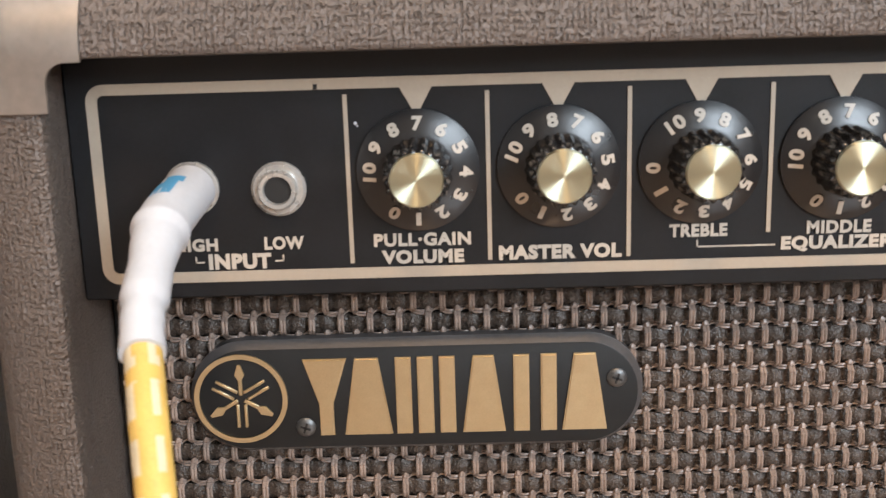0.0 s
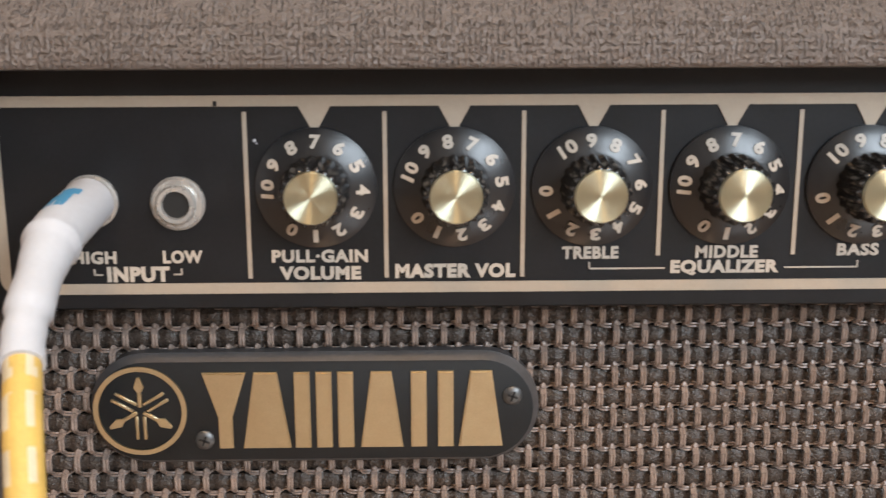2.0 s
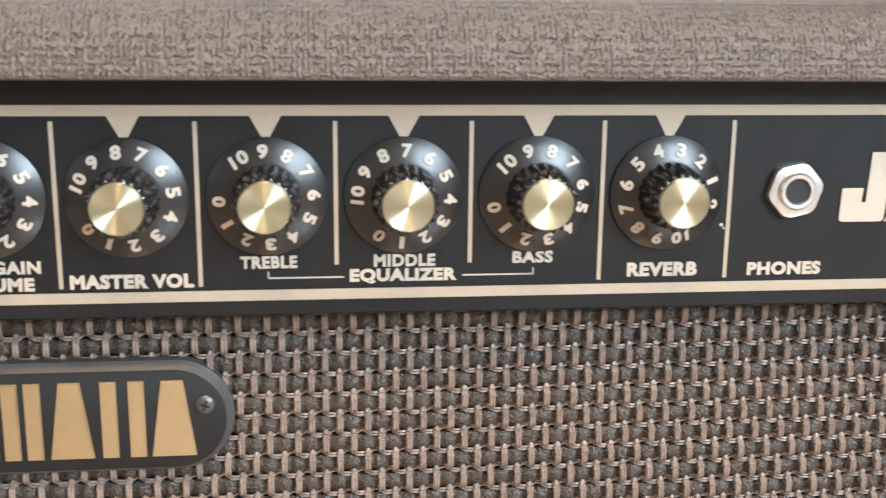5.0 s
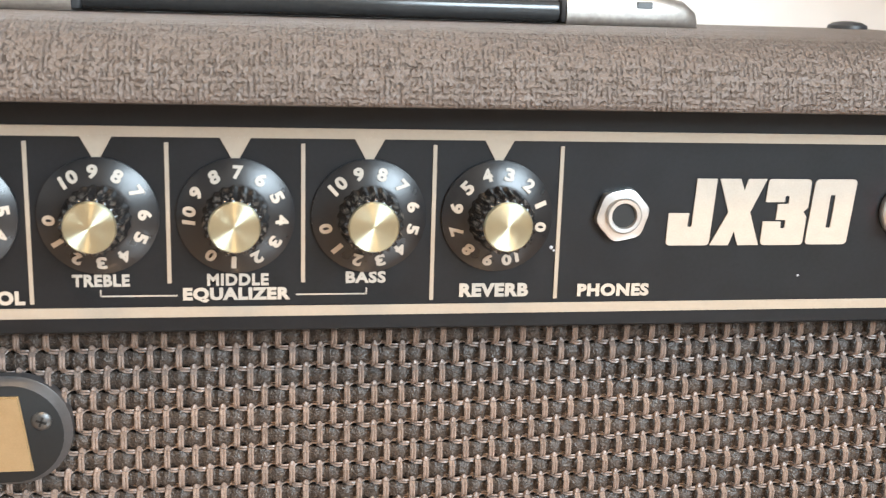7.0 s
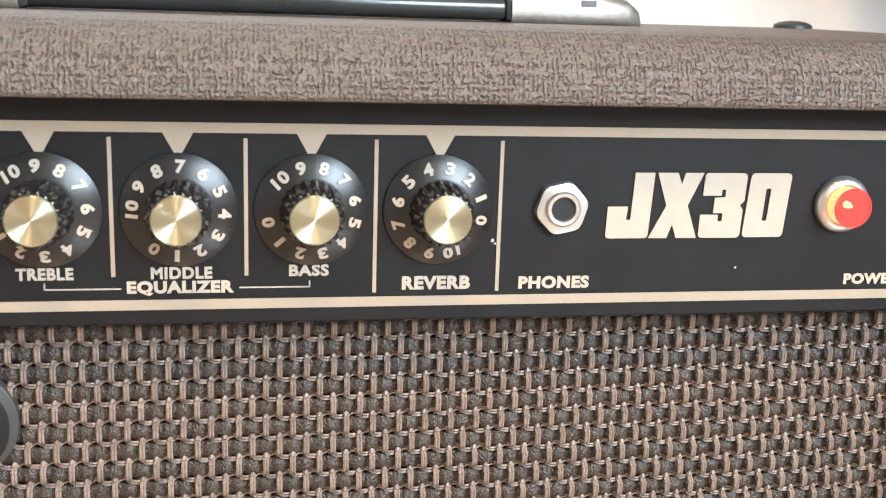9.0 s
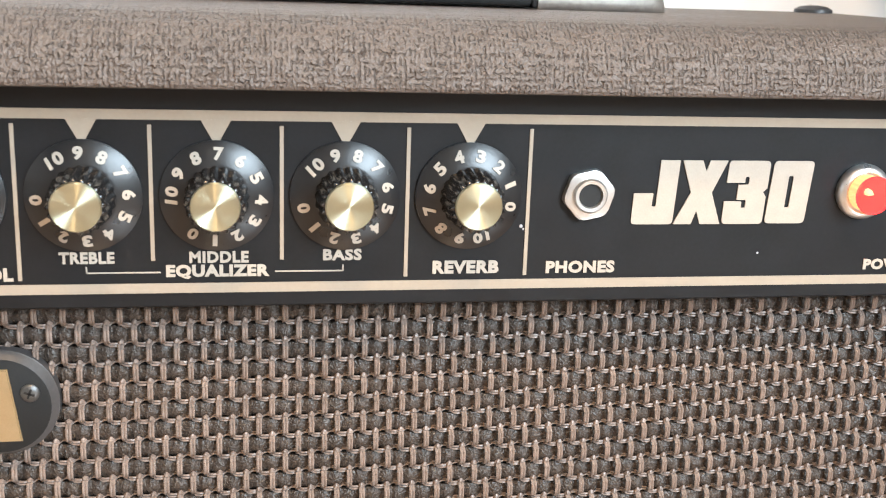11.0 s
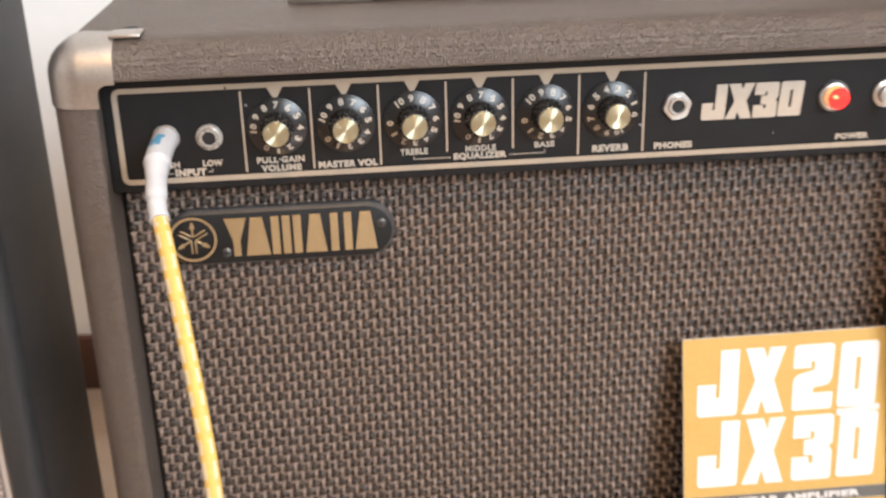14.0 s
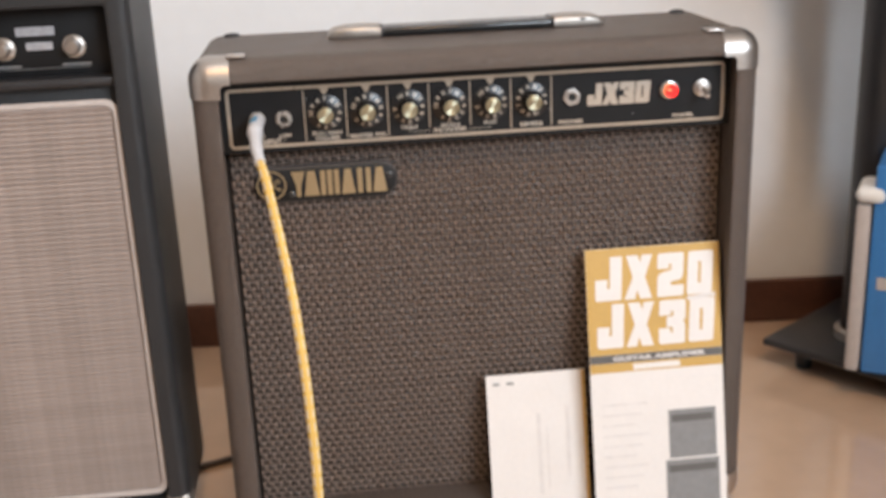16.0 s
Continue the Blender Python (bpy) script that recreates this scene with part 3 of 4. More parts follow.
CAPM = mesh_of("brass_cap", *loft([[(r * math.cos(2 * math.pi * i / 48), y, r * math.sin(2 * math.pi * i / 48)) for i in range(48)]
                                   for r, y in ((0.0067, -0.0150), (0.0067, -0.0160), (0.0064, -0.0164), (0.0035, -0.0163), (0.0003, -0.0162))], cap0=True, cap1=True))
CAPM.materials.append(M["spun"])
VALUES = (7.03, 7.72, 8.88, 7.10, 8.52, 3.42)
for i, v in enumerate(VALUES):
    kn = part("knob", SKIRT, None, amp, "black skirted control knob with spun brass cap", pose(0.036 * (i + 0.5), 0, 0.4242))
    part("grip", GRIP, None, kn, "", pose(0, 0, 0, 0, v * 30, 0))
    part("brass_cap", CAPM, None, kn, "spun brass cap", pose(0, 0, 0, 0, v * 30, 0))
    for n in range(11):
        a = (v - n) * 30.0
        m = pose(0, 0, 0, 0, a, 0) @ Matrix.Translation((0, -0.00280, 0.0123)) @ pose(0, 0, 0, -21, 0, 0)
        part("numeral", digit(n), None, kn, "", m)


# jack sockets, plug, pilot lamp, switch
def socket(x, z, hexagonal):
    if hexagonal:
        nut = bm_of(*loft([[(min(r, 0.0071 / math.cos(radians((6 * i) % 60 - 30))) * math.cos(radians(6 * i + 12)), y, min(r, 0.0071 / math.cos(radians((6 * i) % 60 - 30))) * math.sin(radians(6 * i + 12))) for i in range(60)]
                           for r, y in ((0.0080, -0.0001), (0.0080, -0.0020), (0.0076, -0.0026), (0.0064, -0.0028))], cap0=True, cap1=True))
        washer = part("socket", nut, "bright", amp, "chrome headphone socket with a hexagonal nut", pose(x, 0, z))
    else:
        washer = part("socket", turned([(0.0071, -0.0001), (0.0071, -0.0012), (0.0064, -0.0019)], 40), "ferrule", amp, "grey input socket", pose(x, 0, z))
    f = part("ferrule", turned([(0.0050, -0.0015), (0.0052, -0.0036), (0.0047, -0.0042), (0.0037, -0.0041), (0.0034, -0.0030)], 40, cap0=False, cap1=False), "bright" if hexagonal else "ferrule", washer)
    part("bore", turned([(0.0036, -0.0029), (0.0036, -0.0031)], 32), "hole", washer)
    return washer


socket(-0.0180, 0.4204, False)
socket(-0.0405, 0.4210, False)
socket(0.2340, 0.4248, True)

lamp = part("pilot_lamp", turned([(0.0085, -0.0001), (0.0087, -0.0010), (0.0086, -0.0018), (0.0081, -0.0027), (0.0074, -0.0032), (0.0066, -0.0034), (0.0063, -0.0032), (0.0061, -0.0020)], 40), "bright", amp, "glowing red pilot lamp in a bright metal bezel", pose(0.3222, 0, 0.4258))
collar = turned([(0.0056, -0.0026), (0.0056, -0.0030, 0.0006), (0.0057, -0.0068, 0.0006), (0.0052, -0.0070)], 96, flutes=20)
part("fluted_collar", collar, "collar", lamp, "glowing yellow fluted collar behind the lens")
jewel = turned([(0.0050, -0.0071), (0.0058, -0.0072), (0.0060, -0.0078), (0.0057, -0.0083), (0.0051, -0.0084), (0.0008, -0.0075)], 48)
lens = part("red_lens", jewel, "red", lamp, "lit red lens with a dished front")
part("bulb", bm_of(*tube([(-0.0036, -0.0077, 0.0016), (-0.0030, -0.0077, 0.0014), (-0.0014, -0.0076, 0.0008), (-0.0002, -0.0076, 0.0003)], [0.0006, 0.0012, 0.0010, 0.0002], 14)), "glow", lens, "bright filament in the lens")

sw = part("power_switch", turned([(0.0078, -0.0001), (0.0078, -0.0018), (0.0066, -0.0026), (0.0052, -0.0026), (0.0050, -0.0056), (0.0034, -0.0060)], 32), "nickel", amp, "chrome toggle power switch", pose(0.3520, 0, 0.4258))
part("lever", bm_of(*tube([(0, -0.0055, 0), (0, -0.0115, -0.0024), (0, -0.0168, -0.0046), (0, -0.0182, -0.0052)], [0.0016, 0.0020, 0.0027, 0.0018], 14)), "nickel", sw)

# grille of woven strands behind the panel
GY = 0.0185
grille = part("grille", boxed(OX0 + 0.0004, OX1 - 0.0004, GY + 0.0022, GY + 0.0100, OZ0 + 0.0004, PB + 0.010, 0.0005, 1), "backing", amp, "brown and black woven grille cloth")

# badge on the grille
badge = part("badge", bm_of(*loft([[(x, y, z) for x, z in rrect(-0.0490 + e, 0.0785 - e, 0.3423 + e, 0.3752 - e, 0.0163 - e, 10)]
             for e, y in ((0.0, 0.0172), (0.0, 0.0132), (0.0003, 0.0130), (0.0018, 0.0104), (0.0020, 0.0103))], cap0=True, cap1=True)), "badge", amp, "black badge plate with gold maker's mark")
BY = 0.0100
part("badge_face", bm_of(*loft([[(x, y, z) for x, z in rrect(-0.0490 + e, 0.0785 - e, 0.3423 + e, 0.3752 - e, 0.0163 - e, 10)] for e, y in ((0.0019, 0.0106), (0.0019, 0.0101), (0.0021, 0.0100))], cap0=True, cap1=True)), "badge_black", badge, "matt black face")
cx, cz = -0.0342, 0.3592
o = [(cx + 0.0131 * math.cos(2 * math.pi * i / 48), cz + 0.0131 * math.sin(2 * math.pi * i / 48)) for i in range(48)]
q = [(cx + 0.0117 * math.cos(2 * math.pi * i / 48), cz + 0.0117 * math.sin(2 * math.pi * i / 48)) for i in range(48)]
part("emblem_ring", bm_of(*loft([[(x, BY + 0.0003, z) for x, z in o], [(x, BY - 0.0006, z) for x, z in o], [(x, BY - 0.0006, z) for x, z in q], [(x, BY + 0.0003, z) for x, z in q]])), "brass", badge)
for k in range(6):
    if k % 2:
        bars = [boxed(q - 0.0005, q + 0.0005, -0.0004, 0.0003, 0.0016, 0.0086, 0.0002, 1) for q in (-0.0011, 0.0011)]
    else:
        bars = [boxed(-0.0006, 0.0006, -0.0004, 0.0003, 0.0010, 0.0075, 0.0002, 1), plate([(0.0, 0.0046), (0.0014, 0.0070), (0.0004, 0.0100), (-0.0004, 0.0100), (-0.0014, 0.0070)], 0.0003, -0.0005, 0.0001)]
    part("emblem_bar", merged(*bars), "brass", badge, "", pose(cx, BY - 0.0001, cz, 0, 60 * k, 0))
LZ0, LZ1 = 0.3478, 0.3704
for kind, a, b in (("v", -0.0165, -0.0042), ("a", -0.0055, 0.0080), ("m", 0.0092, 0.0258), ("a", 0.0277, 0.0397), ("m", 0.0420, 0.0540), ("a", 0.0555, 0.0680)):
    mid, w = (a + b) / 2, (b - a)
    if kind == "v":
        shapes = [[(a, LZ1), (mid - 0.16 * w, (LZ0 + LZ1) / 2 - 0.002), (mid - 0.16 * w, LZ0), (mid + 0.16 * w, LZ0), (mid + 0.16 * w, (LZ0 + LZ1) / 2 - 0.002), (b, LZ1)]]
    elif kind == "a":
        shapes = [[(a, LZ0), (b, LZ0), (mid + 0.24 * w, LZ1), (mid - 0.24 * w, LZ1)]]
    else:
        bars = 3 if w > 0.015 else 2
        t = 0.0044
        shapes = [[(q, LZ0), (q + t, LZ0), (q + t, LZ1), (q, LZ1)] for q in (a + (w - t) * j / (bars - 1) for j in range(bars))]
    for sh in shapes:
        part("gold_block", plate(sh, BY + 0.0003, BY - 0.0009, 0.0004), "brass", badge)
for x, z in ((-0.0165, 0.3503), (0.0707, 0.3628)):
    s = part("screw", turned([(0.0028, 0.0003), (0.0028, -0.0004), (0.0022, -0.0010), (0.0008, -0.0012)], 24), "dull", badge, "", pose(x, BY, z))
    part("slot", merged(boxed(-0.0015, 0.0015, -0.00135, -0.0011, -0.0003, 0.0003), boxed(-0.0003, 0.0003, -0.00135, -0.0011, -0.0015, 0.0015)), "hole", s, "", pose(0, 0, 0, 0, 20, 0))

# guitar cable: plug sleeve and braided lead
cable = thing("guitar_cable", "yellow and white braided guitar cable plugged into the input socket", "cable")
pts = spline([(-0.0406, -0.0020, 0.4211), (-0.0410, -0.0130, 0.4196), (-0.0414, -0.0250, 0.4178), (-0.0412, -0.0345, 0.4148), (-0.0400, -0.0500, 0.4080), (-0.0386, -0.0600, 0.4035), (-0.0370, -0.0672, 0.3990)], 6)
rad = []
for i in range(len(pts)):
    u = i / (len(pts) - 1)
    r = 0.0065 if u < 0.42 else (0.0060 - 0.0011 * (u - 0.42) / 0.28 + 0.00025 * math.sin(40 * u) if u < 0.70 else 0.0046 + 0.00012 * math.sin(55 * u))
    if 0.39 < u < 0.46:
        r = 0.0069
    if 0.68 < u < 0.74:
        r = 0.0053
    if u > 0.97:
        r = 0.0048
    rad.append(r)
part("plug_sleeve", bm_of(*tube(pts, rad, 24)), "boot", cable, "white shrink sleeve over the plug")
lead = spline([(-0.0372, -0.0660, 0.3998), (-0.0310, -0.0870, 0.3800), (-0.0170, -0.1310, 0.3000), (-0.0095, -0.1650, 0.2000), (-0.0085, -0.1800, 0.1000), (-0.0040, -0.1950, 0.0300), (0.0150, -0.2300, 0.0048), (0.1200, -0.3600, 0.0045), (0.3200, -0.5200, 0.0045)], 60)
v, f = tube(lead, 0.0039, 28)
me = mesh_of("lead", v, f)
me.materials.append(M["yellow"])
me.materials.append(M["braid_white"])
along = [0.0]
for p, q in zip(lead, lead[1:]):
    along.append(along[-1] + (Vector(q) - Vector(p)).length)
# two rows of pale woven dashes along the yellow braid
for p in me.polygons:
    if len(p.vertices) == 4:
        ringi = min(p.index // 28, len(lead) - 2)
        side = (p.center - (Vector(lead[ringi]) + Vector(lead[ringi + 1])) / 2).x / 0.0039
        if along[ringi] % 0.0108 < 0.0070 and (-0.93 < side < -0.35 or 0.45 < side < 0.80):
            p.material_index = 1
part("lead", me, None, cable)
stripe = bm_of(*tube([(-0.0410, -0.0110, 0.4199), (-0.0411, -0.0145, 0.4193), (-0.0411, -0.0160, 0.4191), (-0.0412, -0.0205, 0.4184), (-0.0413, -0.0230, 0.4180)], 0.0067, 36, caps=False))
gone = []
for fc in stripe.faces:
    c = fc.calc_center_median()
    a = math.degrees(math.atan2(c.z - 0.4191, c.x + 0.0412))
    lo, hi = (74, 112) if c.y > -0.0150 else (84, 138)
    if not lo < a < hi or -0.0160 < c.y < -0.0145:
        gone.append(fc)
bmesh.ops.delete(stripe, geom=gone, context="FACES")
part("blue_mark", stripe, "sky_blue", cable)

# ---- papers leaning on the amplifier ----
def leaning(y_top, z_top, y_foot):
    """The pose of a sheet whose foot stands at y_foot and whose top edge lies at y_top, z_top: x and z run along it."""
    return pose(0, y_foot, 0.001, -math.degrees(math.atan2(y_top - y_foot, z_top)), 0, 0)


bm_b = leaning(0.004, 0.2785, -0.055)
BH = math.hypot(0.2785, 0.059)
bro = part("brochure", boxed(0.2465, 0.3745, -0.0008, 0.0004, 0, BH), "paper", None, "", bm_b)
tagged(bro, "ochre and white product brochure leaning on the amplifier grille", "brochure")
part("ochre_field", boxed(0.2467, 0.3743, -0.0011, -0.0009, BH - 0.1005, BH - 0.0002), "ochre", bro)
part("dark_band", boxed(0.2467, 0.3743, -0.0011, -0.0009, BH - 0.1085, BH - 0.1007), "dark_ink", bro)
part("ochre_band", boxed(0.2467, 0.3743, -0.0011, -0.0009, BH - 0.1175, BH - 0.1087), "ochre", bro)
part("white_bar", boxed(0.288, 0.333, -0.0013, -0.0011, BH - 0.1160, BH - 0.1105), "paper", bro)
lettering("GUITAR AMPLIFIER", 0.2690, 0.3580, BH - 0.1067, BH - 0.1025, bro, "pale_ink", -0.0011, 0.05)
SPANS = ((0.0, 0.237), (0.243, 0.488), (0.515, 0.754), (0.763, 1.0))
model_number("JX20", SPANS, 0.2545, 0.3690, BH - 0.0490, BH - 0.0080, -0.0011, bro, "paper")
model_number("JX30", SPANS, 0.2545, 0.3690, BH - 0.0940, BH - 0.0525, -0.0011, bro, "paper")
# pale smear of glare on the glossy sheet, painted as a flat strip
part("grey_stroke", plate([(0.3420, BH - 0.0540), (0.3690, BH - 0.0515), (0.3690, BH - 0.0480), (0.3420, BH - 0.0500)], -0.0012, -0.0018), "pale_ink", bro)
for a, b, c, d in ((0.320, 0.366, BH - 0.205, BH - 0.158), (0.316, 0.368, BH - 0.275, BH - 0.207)):
    pic = part("amplifier_picture", boxed(a, b, -0.0012, -0.0009, c, d), "ink", bro)
    part("picture_panel", boxed(a + 0.003, b - 0.003, -0.0014, -0.0012, d - 0.012, d - 0.005), "dark_ink", pic)
for k in range(9):
    part("text_bar", boxed(0.256, 0.300 - 0.006 * (k % 3), -0.0011, -0.0009, BH - 0.150 - 0.010 * k, BH - 0.1475 - 0.010 * k), "pale_ink", bro)

bm_s = leaning(0.002, 0.160, -0.035)
SH = math.hypot(0.160, 0.037)
sheet = part("leaflet", boxed(0.1505, 0.2458, -0.0006, 0.0004, 0, SH), "paper", None, "", bm_s)
tagged(sheet, "folded white leaflet with faint print leaning on the amplifier grille", "leaflet")
for a, b in ((0.157, 0.163), (0.170, 0.177)):
    part("text_bar", boxed(a, b, -0.0009, -0.0007, SH - 0.010, SH - 0.0075), "ink", sheet)
for a, b, c, d in ((0.197, 0.201, 0.045, 0.125), (0.225, 0.229, 0.060, 0.130), (0.206, 0.2075, 0.05, 0.11)):
    part("text_bar", boxed(a, b, -0.0009, -0.0007, c, d), "pale_ink", sheet)
part("ochre_edge", boxed(0.2428, 0.2456, -0.0009, -0.0007, 0.001, SH - 0.001), "ochre", sheet)

# ---- second amplifier, black with a silver grille ----
BX0, BX1, BYF, BYB, BZ0, BZ1 = -0.640, -0.1370, 0.004, 0.135, 0.036, 0.545
amp2 = thing("guitar_amplifier", "black guitar combo amplifier with a silver grille cloth and white piping", "amplifier")
loops = [[(x, BYB, z) for x, z in rrect(BX0 + 0.05, BX1 - 0.05, BZ0 + 0.05, BZ1 - 0.05, 0.002, 5)]]
for i_, y in reversed(fillet(0.010, BYB, -1)):
    loops.append([(x, y, z) for x, z in rrect(BX0 + i_, BX1 - i_, BZ0 + i_, BZ1 - i_, max(0.012 - i_, 0.002), 5)])
for i_, y in fillet(0.010, BYF, 1):
    loops.append([(x, y, z) for x, z in rrect(BX0 + i_, BX1 - i_, BZ0 + i_, BZ1 - i_, max(0.012 - i_, 0.002), 5)])
for e, y in ((0.0, BYF), (-0.002, BYF + 0.002), (-0.002, BYF + 0.06)):
    loops.append([(x, y, z) for x, z in rrect(BX0 + 0.018 - e, BX1 - 0.018 + e, BZ0 + 0.018 - e, BZ1 - 0.020 + e, 0.003, 5)])
part("cabinet", bm_of(*loft(loops, cap0=True)), "tolex_black", amp2)
baffle = part("baffle", boxed(BX0 + 0.019, BX1 - 0.019, 0.020, 0.034, BZ0 + 0.019, 0.462, 0.002), "tolex_black", amp2)
p2 = part("control_panel", boxed(BX0 + 0.019, BX1 - 0.019, 0.030, 0.040, 0.4625, BZ1 - 0.021, 0.001), "panel", amp2, "black control panel")
part("panel_lip", boxed(BX0 + 0.019, BX1 - 0.019, 0.010, 0.034, 0.4560, 0.4635, 0.002), "black_paint", amp2)
for fx in (BX0 + 0.04, BX1 - 0.04):
    for fy in (0.03, 0.11):
        part("foot", turned([(0.011, 0.0), (0.013, -0.0365)], 18), "rubber", amp2, "", pose(fx, fy, 0.0, -90, 0, 0))
g2 = part("grille_cloth", boxed(BX0 + 0.040, -0.1615, 0.0130, 0.021, 0.066, 0.4400, 0.004), "cloth_gap_shade", amp2, "silver grille cloth with white piping")
secs = []
for (x, z), (xi, zi) in zip(rrect(BX0 + 0.036, -0.1570, 0.0620, 0.4445, 0.012, 6), rrect(BX0 + 0.042, -0.1630, 0.0680, 0.4385, 0.008, 6)):
    secs.append([(x + (xi - x) * (0.5 - 0.5 * math.cos(radians(60 * k))), 0.0125 - 0.0030 * math.sin(radians(60 * k)), z + (zi - z) * (0.5 - 0.5 * math.cos(radians(60 * k)))) for k in range(6)])
part("piping", bm_of(*loft(secs, closed=True)), "piping", g2, "white piping")
rib = mesh_of("rib", *tube([(BX0 + 0.043, 0, 0), (-0.1640, 0, 0)], 0.00235, 8))
rib.materials.append(M["silver_cloth"])
z = 0.0706
while z < 0.4375:
    part("rib", rib, None, g2, "", pose(0, 0.0130, z) @ Matrix.Diagonal((1, 0.7, 1, 1)))
    z += 0.0047
for x in (-0.190, -0.248, -0.310, -0.370):
    k2 = part("knob", turned([(0.0085, 0.0298), (0.0085, 0.0270), (0.0065, 0.0262), (0.0062, 0.0170), (0.0050, 0.0158)], 28), "nickel", amp2, "metal control knob", pose(x, 0, 0.4885))
    part("knob_nut", turned([(0.0098, 0.0299), (0.0098, 0.0285)], 28), "chrome", k2)
    part("text_bar", boxed(x - 0.012, x + 0.012, 0.0294, 0.0299, 0.4722, 0.4742), "ink", p2)
for a, b, c, d in ((-0.237, -0.205, 0.4985, 0.5060), (-0.230, -0.208, 0.4865, 0.4930)):
    part("text_bar", boxed(a, b, 0.0294, 0.0299, c, d), "grey_label", p2)
part("panel_line", boxed(BX0 + 0.03, -0.178, 0.0295, 0.0299, 0.4704, 0.4709), "ink", p2)
for zz, sz in ((BZ1, 1), (BZ0, -1)):
    c2 = bmesh.new()
    box(c2, BX1 - 0.024, BX1 + 0.0012, BYF - 0.0012, BYF + 0.026, zz - (0.020 if sz > 0 else 0.0012), zz + (0.0012 if sz > 0 else 0.028), 0.008, 3)
    for fc in [fc for fc in c2.faces if fc.calc_center_median().x < BX1 - 0.023 or fc.calc_center_median().y > BYF + 0.025 or (fc.calc_center_median().z - zz) * sz < (-0.019 if sz > 0 else -0.027)]:
        c2.faces.remove(fc)
    bmesh.ops.solidify(c2, geom=c2.faces[:], thickness=0.001)
    part("corner_protector", c2, "worn_nickel", amp2, "chrome corner protector")

# ---- loudspeaker stand and blue box at the right ----
stand = thing("speaker_stand", "black metal stand with a square base plate on the floor", "stand")
part("base_plate", boxed(-0.10, 0.10, -0.10, 0.10, 0.030, 0.040, 0.003), "black_paint", stand, "", pose(0.689, 0.282, 0, 0, 0, 36))
for ux, uy in ((-1, -1), (-1, 1), (1, -1), (1, 1)):
    part("foot", turned([(0.010, 0.0), (0.012, -0.031)], 16), "rubber", stand, "", pose(0.689, 0.282, 0, 0, 0, 36) @ pose(0.062 * ux, 0.062 * uy, 0.0, -90, 0, 0))
part("pole", turned([(0.026, 0.0), (0.026, -0.565)], 28), "black_paint", stand, "", pose(0.672, 0.287, 0.040, -90, 0, 0))
part("collar", turned([(0.033, 0.0), (0.033, -0.010), (0.027, -0.013)], 28), "nickel", stand, "", pose(0.672, 0.287, 0.040, -90, 0, 0))

# top plate and loudspeaker are unseen, added to shade the wall behind
part("top_plate", boxed(-0.11, 0.11, -0.11, 0.11, 0.605, 0.613, 0.002), "black_paint", stand, "", pose(0.672, 0.270, 0, 0, 0, 4))
shade_speaker = thing("loudspeaker", "unseen black loudspeaker cabinet on the metal stand, added to shade the wall", "loudspeaker", pose(0.705, 0.245, 0.614, 0, 0, 4))
part("cabinet", boxed(-0.145, 0.145, -0.155, 0.155, 0.0, 0.42, 0.008), "black_paint", shade_speaker)
part("grille", boxed(-0.128, 0.128, -0.163, -0.156, 0.03, 0.39, 0.003), "backing", shade_speaker, "black grille cloth")

blue = thing("cardboard_box", "bright blue cardboard box with white edges on the floor", "box")
bq = pose(0.618, 0.184, 0.041, 0, 0, -32)
body = part("box_body", boxed(0.002, 0.30, 0.0, 0.10, 0.0, 0.250, 0.003), "blue_box", blue, "", bq)
part("printed_band", boxed(0.012, 0.29, -0.0012, -0.0004, 0.105, 0.120, 0.0003, 1), "piping", body)
part("white_edge", boxed(-0.016, 0.0, -0.002, 0.10, 0.0, 0.204, 0.004), "piping", blue, "", bq)
part("white_cap", boxed(-0.018, 0.014, -0.006, 0.06, 0.206, 0.224, 0.008, 3), "window_white", blue, "glossy white cap", bq)

# floor wire between the amplifiers
wire = part("power_cable", bm_of(*tube(spline([(-0.190, 0.165, 0.004), (-0.160, 0.163, 0.004), (-0.115, 0.178, 0.004), (-0.03, 0.22, 0.004), (0.06, 0.30, 0.004)], 8), 0.0035, 10)), "wire")
tagged(wire, "thin dark power cable lying on the floor", "cable")

# ---- windows in the far walls, the east one added to hold the bounce lamp ----
for nm, cx_, cy_, w, z0, z1, rz in (("fill_window", 2.26, -1.25, 1.4, 1.05, 2.35, 90), ("window_2", 1.28, -2.16, 1.2, 0.88, 2.02, 0)):
    win = thing(nm, "unseen white framed window with an area lamp for daylight", "window", pose(cx_, cy_, 0, 0, 0, rz), kind="structure")
    for a, b, c, d in ((-w / 2, w / 2, z0, z0 + 0.05), (-w / 2, w / 2, z1 - 0.05, z1), (-w / 2, -w / 2 + 0.05, z0 + 0.05, z1 - 0.05), (w / 2 - 0.05, w / 2, z0 + 0.05, z1 - 0.05)):
        part("window_frame", boxed(a, b, -0.03, 0.03, c, d, 0.004, 1), "window_white", win)

# ---- weave of the grille ----
PX, PZ, X0, Z0 = 0.004087, 0.00630, 0.0678, 0.3778


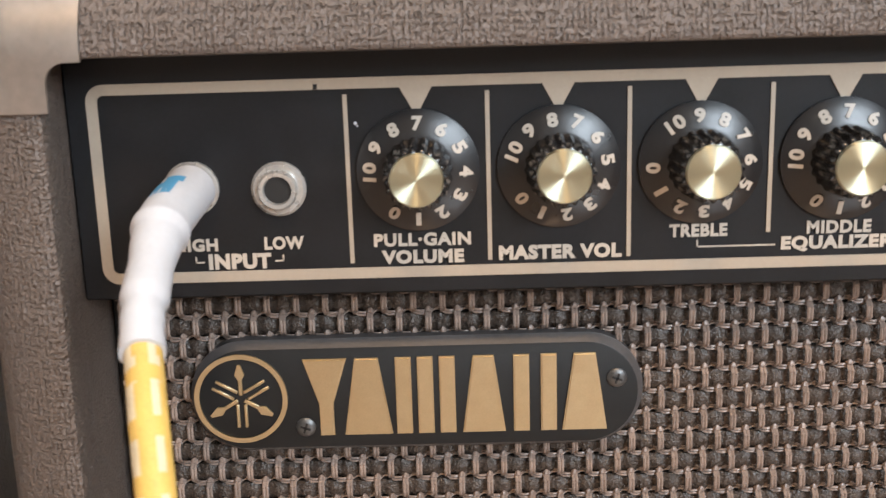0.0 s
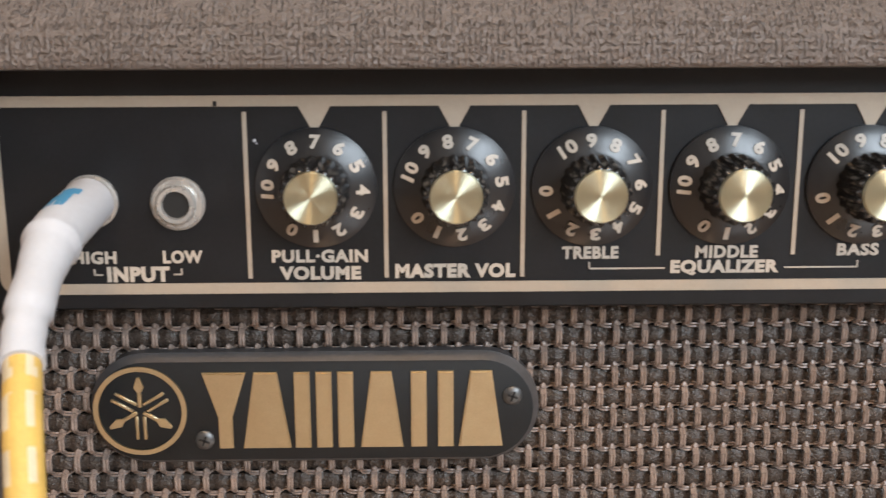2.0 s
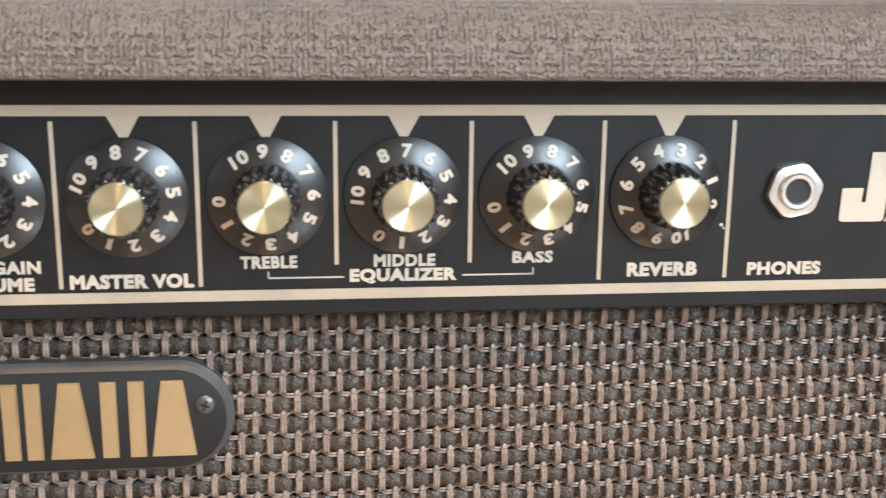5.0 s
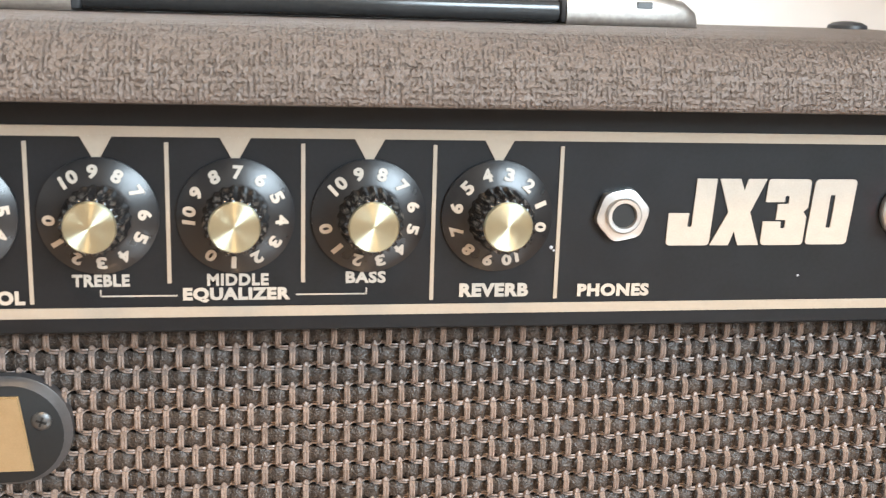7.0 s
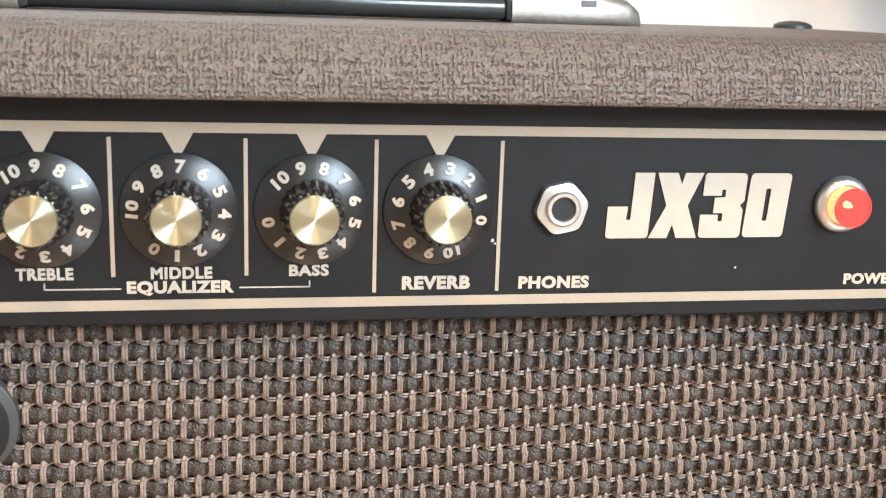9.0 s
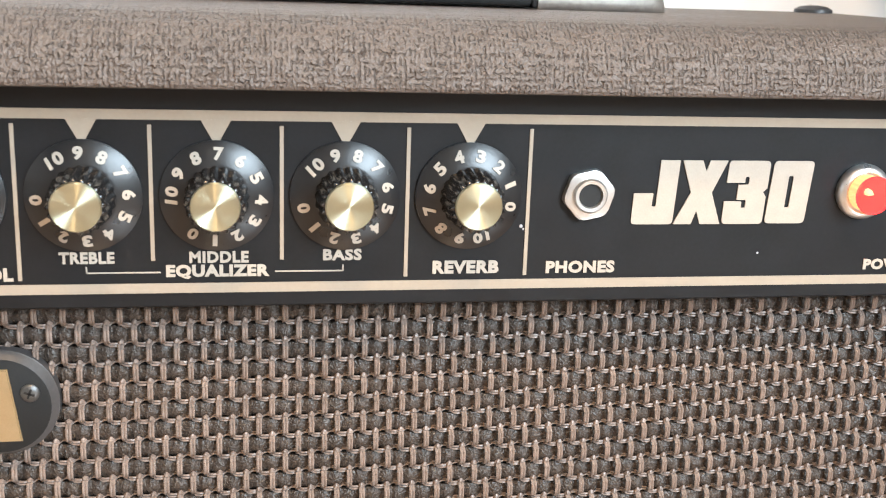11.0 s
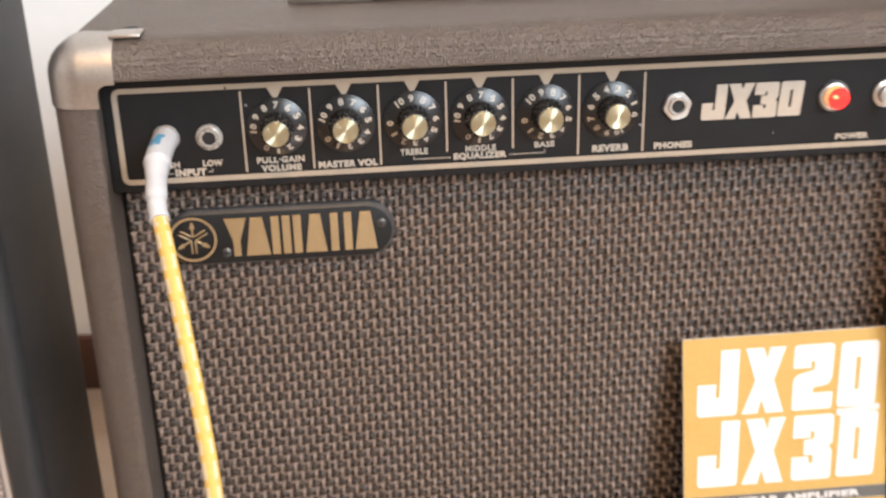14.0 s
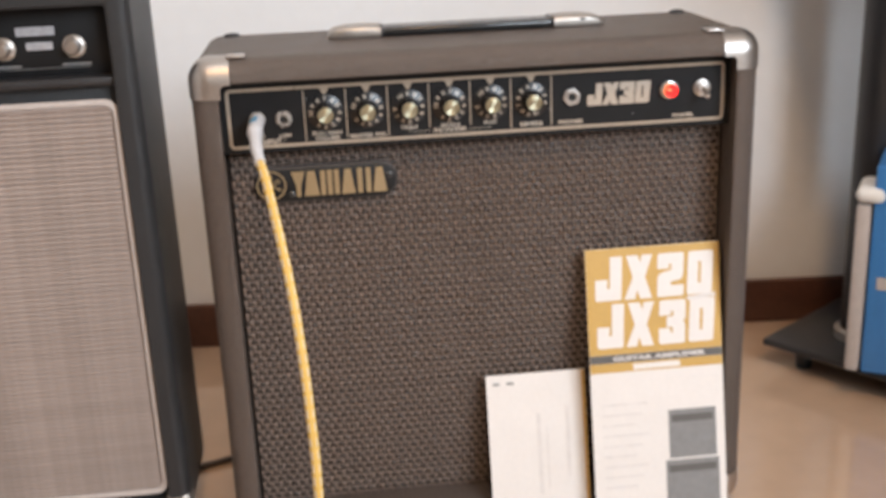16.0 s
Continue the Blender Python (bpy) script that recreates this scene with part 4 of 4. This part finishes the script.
def strand_mesh(name, length, steps, wave, offsets, half, vertical, material, sides=4, flat=1.0, rise=None, knots=(), rough=0.0):
    verts, faces = [], []
    for off in offsets:
        loops_ = []
        for k in range(steps + 1):
            s = length * k / steps
            d = wave(s)
            up = rise(s) if rise else 0.0
            lp_ = []
            for q_ in range(sides):
                a = 2 * math.pi * q_ / sides + math.pi / sides
                lump = 1 + rough * random.uniform(-1, 1)
                u, w = half * lump * math.cos(a), half * lump * flat * math.sin(a)
                lp_.append((off + u, d + w, s) if vertical else (s, d + w, off + u + up))
            loops_.append(lp_)
        v_, f_ = loft(loops_, cap0=True, cap1=True)
        faces += [tuple(i + len(verts) for i in fc) for fc in f_]
        verts += v_
    for s, d in knots:
        rings_ = []
        for w, k in ((-0.0008, 0.5), (-0.0003, 1.4), (0.0003, 1.3), (0.0009, 0.5)):
            rings_.append([(0.00072 * k * math.cos(math.pi * q_ / 3), d + 0.0006 * k * math.sin(math.pi * q_ / 3), s + w) for q_ in range(6)])
        v_, f_ = loft(rings_, cap0=True, cap1=True)
        faces += [tuple(i + len(verts) for i in fc) for fc in f_]
        verts += v_
    me_ = mesh_of(name, verts, faces)
    me_.materials.append(M[material])
    return me_


XL, XR, ZL, ZH = OX0 + 0.001, OX1 - 0.001, OZ0 + 0.002, PB + 0.006
c0, c1 = math.ceil((XL - X0) / PX), math.floor((XR - X0) / PX)
r0, r1 = math.ceil((ZL - Z0) / PZ), math.floor((ZH - Z0) / PZ)
zb, xl = Z0 + (r0 - 0.5) * PZ, X0 + (c0 - 0.5) * PX
LV, LH = (r1 - r0 + 1) * PZ, (c1 - c0 + 1) * PX


def over(u):
    """A smoothed square wave of period 2, +1 about u = 0."""
    return max(-1.0, min(1.0, 2.4 * math.cos(math.pi * u) + 0.55))


def bow(u):
    """A rounder wave of period 2, leaning so that its upper end stands furthest out."""
    return max(-1.0, min(1.0, 1.25 * math.cos(math.pi * (u - 0.10)) + 0.28))


for ph in (0, 1):
    # vertical strands pass in front of a cord at every second row
    knots = [((2 * k + 0.66 + 0.5 - r0 - ph) * PZ, -0.0010) for k in range(-60, 120) if 0 < (2 * k + 0.66 + 0.5 - r0 - ph) * PZ < LV]
    mv = strand_mesh("strand", LV, (r1 - r0 + 1) * 8, lambda s: -0.0026 * bow(s / PZ - 0.5 + r0 + ph), (-0.00045, 0.00045), 0.00049, True, "strand", 6, 1.0, None, knots)
    # the cross strand runs level to one neighbour and curls up and back to the next
    mh = strand_mesh("cross_strand", LH, (c1 - c0 + 1) * 6, lambda s: -0.0004 - 0.0006 * math.sin(math.pi * (s / PX - 0.5 + c0 + ph)), (-0.00040, 0.00040), 0.00040, False, "strand", 5, 1.0,
                     lambda s: 0.0011 * max(0.0, -math.sin(math.pi * (s / PX - 0.5 + c0 + ph - 0.12))))
    mc = strand_mesh("cord", LH, (c1 - c0 + 1) * 6, lambda s: 0.0004 * over(s / PX - 0.5 + c0 + ph), (0.0,), 0.0027, False, "cord", 8, 0.60, rough=0.12)
    for c in range(c0, c1 + 1):
        if c % 2 == ph:
            part("strand", mv, None, grille, "", pose(X0 + c * PX, GY - 0.0008, zb))
    for r in range(r0, r1 + 1):
        if r % 2 == ph:
            part("cord", mc, None, grille, "", pose(xl, GY + 0.0002, Z0 + r * PZ))
            part("cross_strand", mh, None, grille, "", pose(xl, GY - 0.0004, Z0 + (r - 0.5) * PZ))
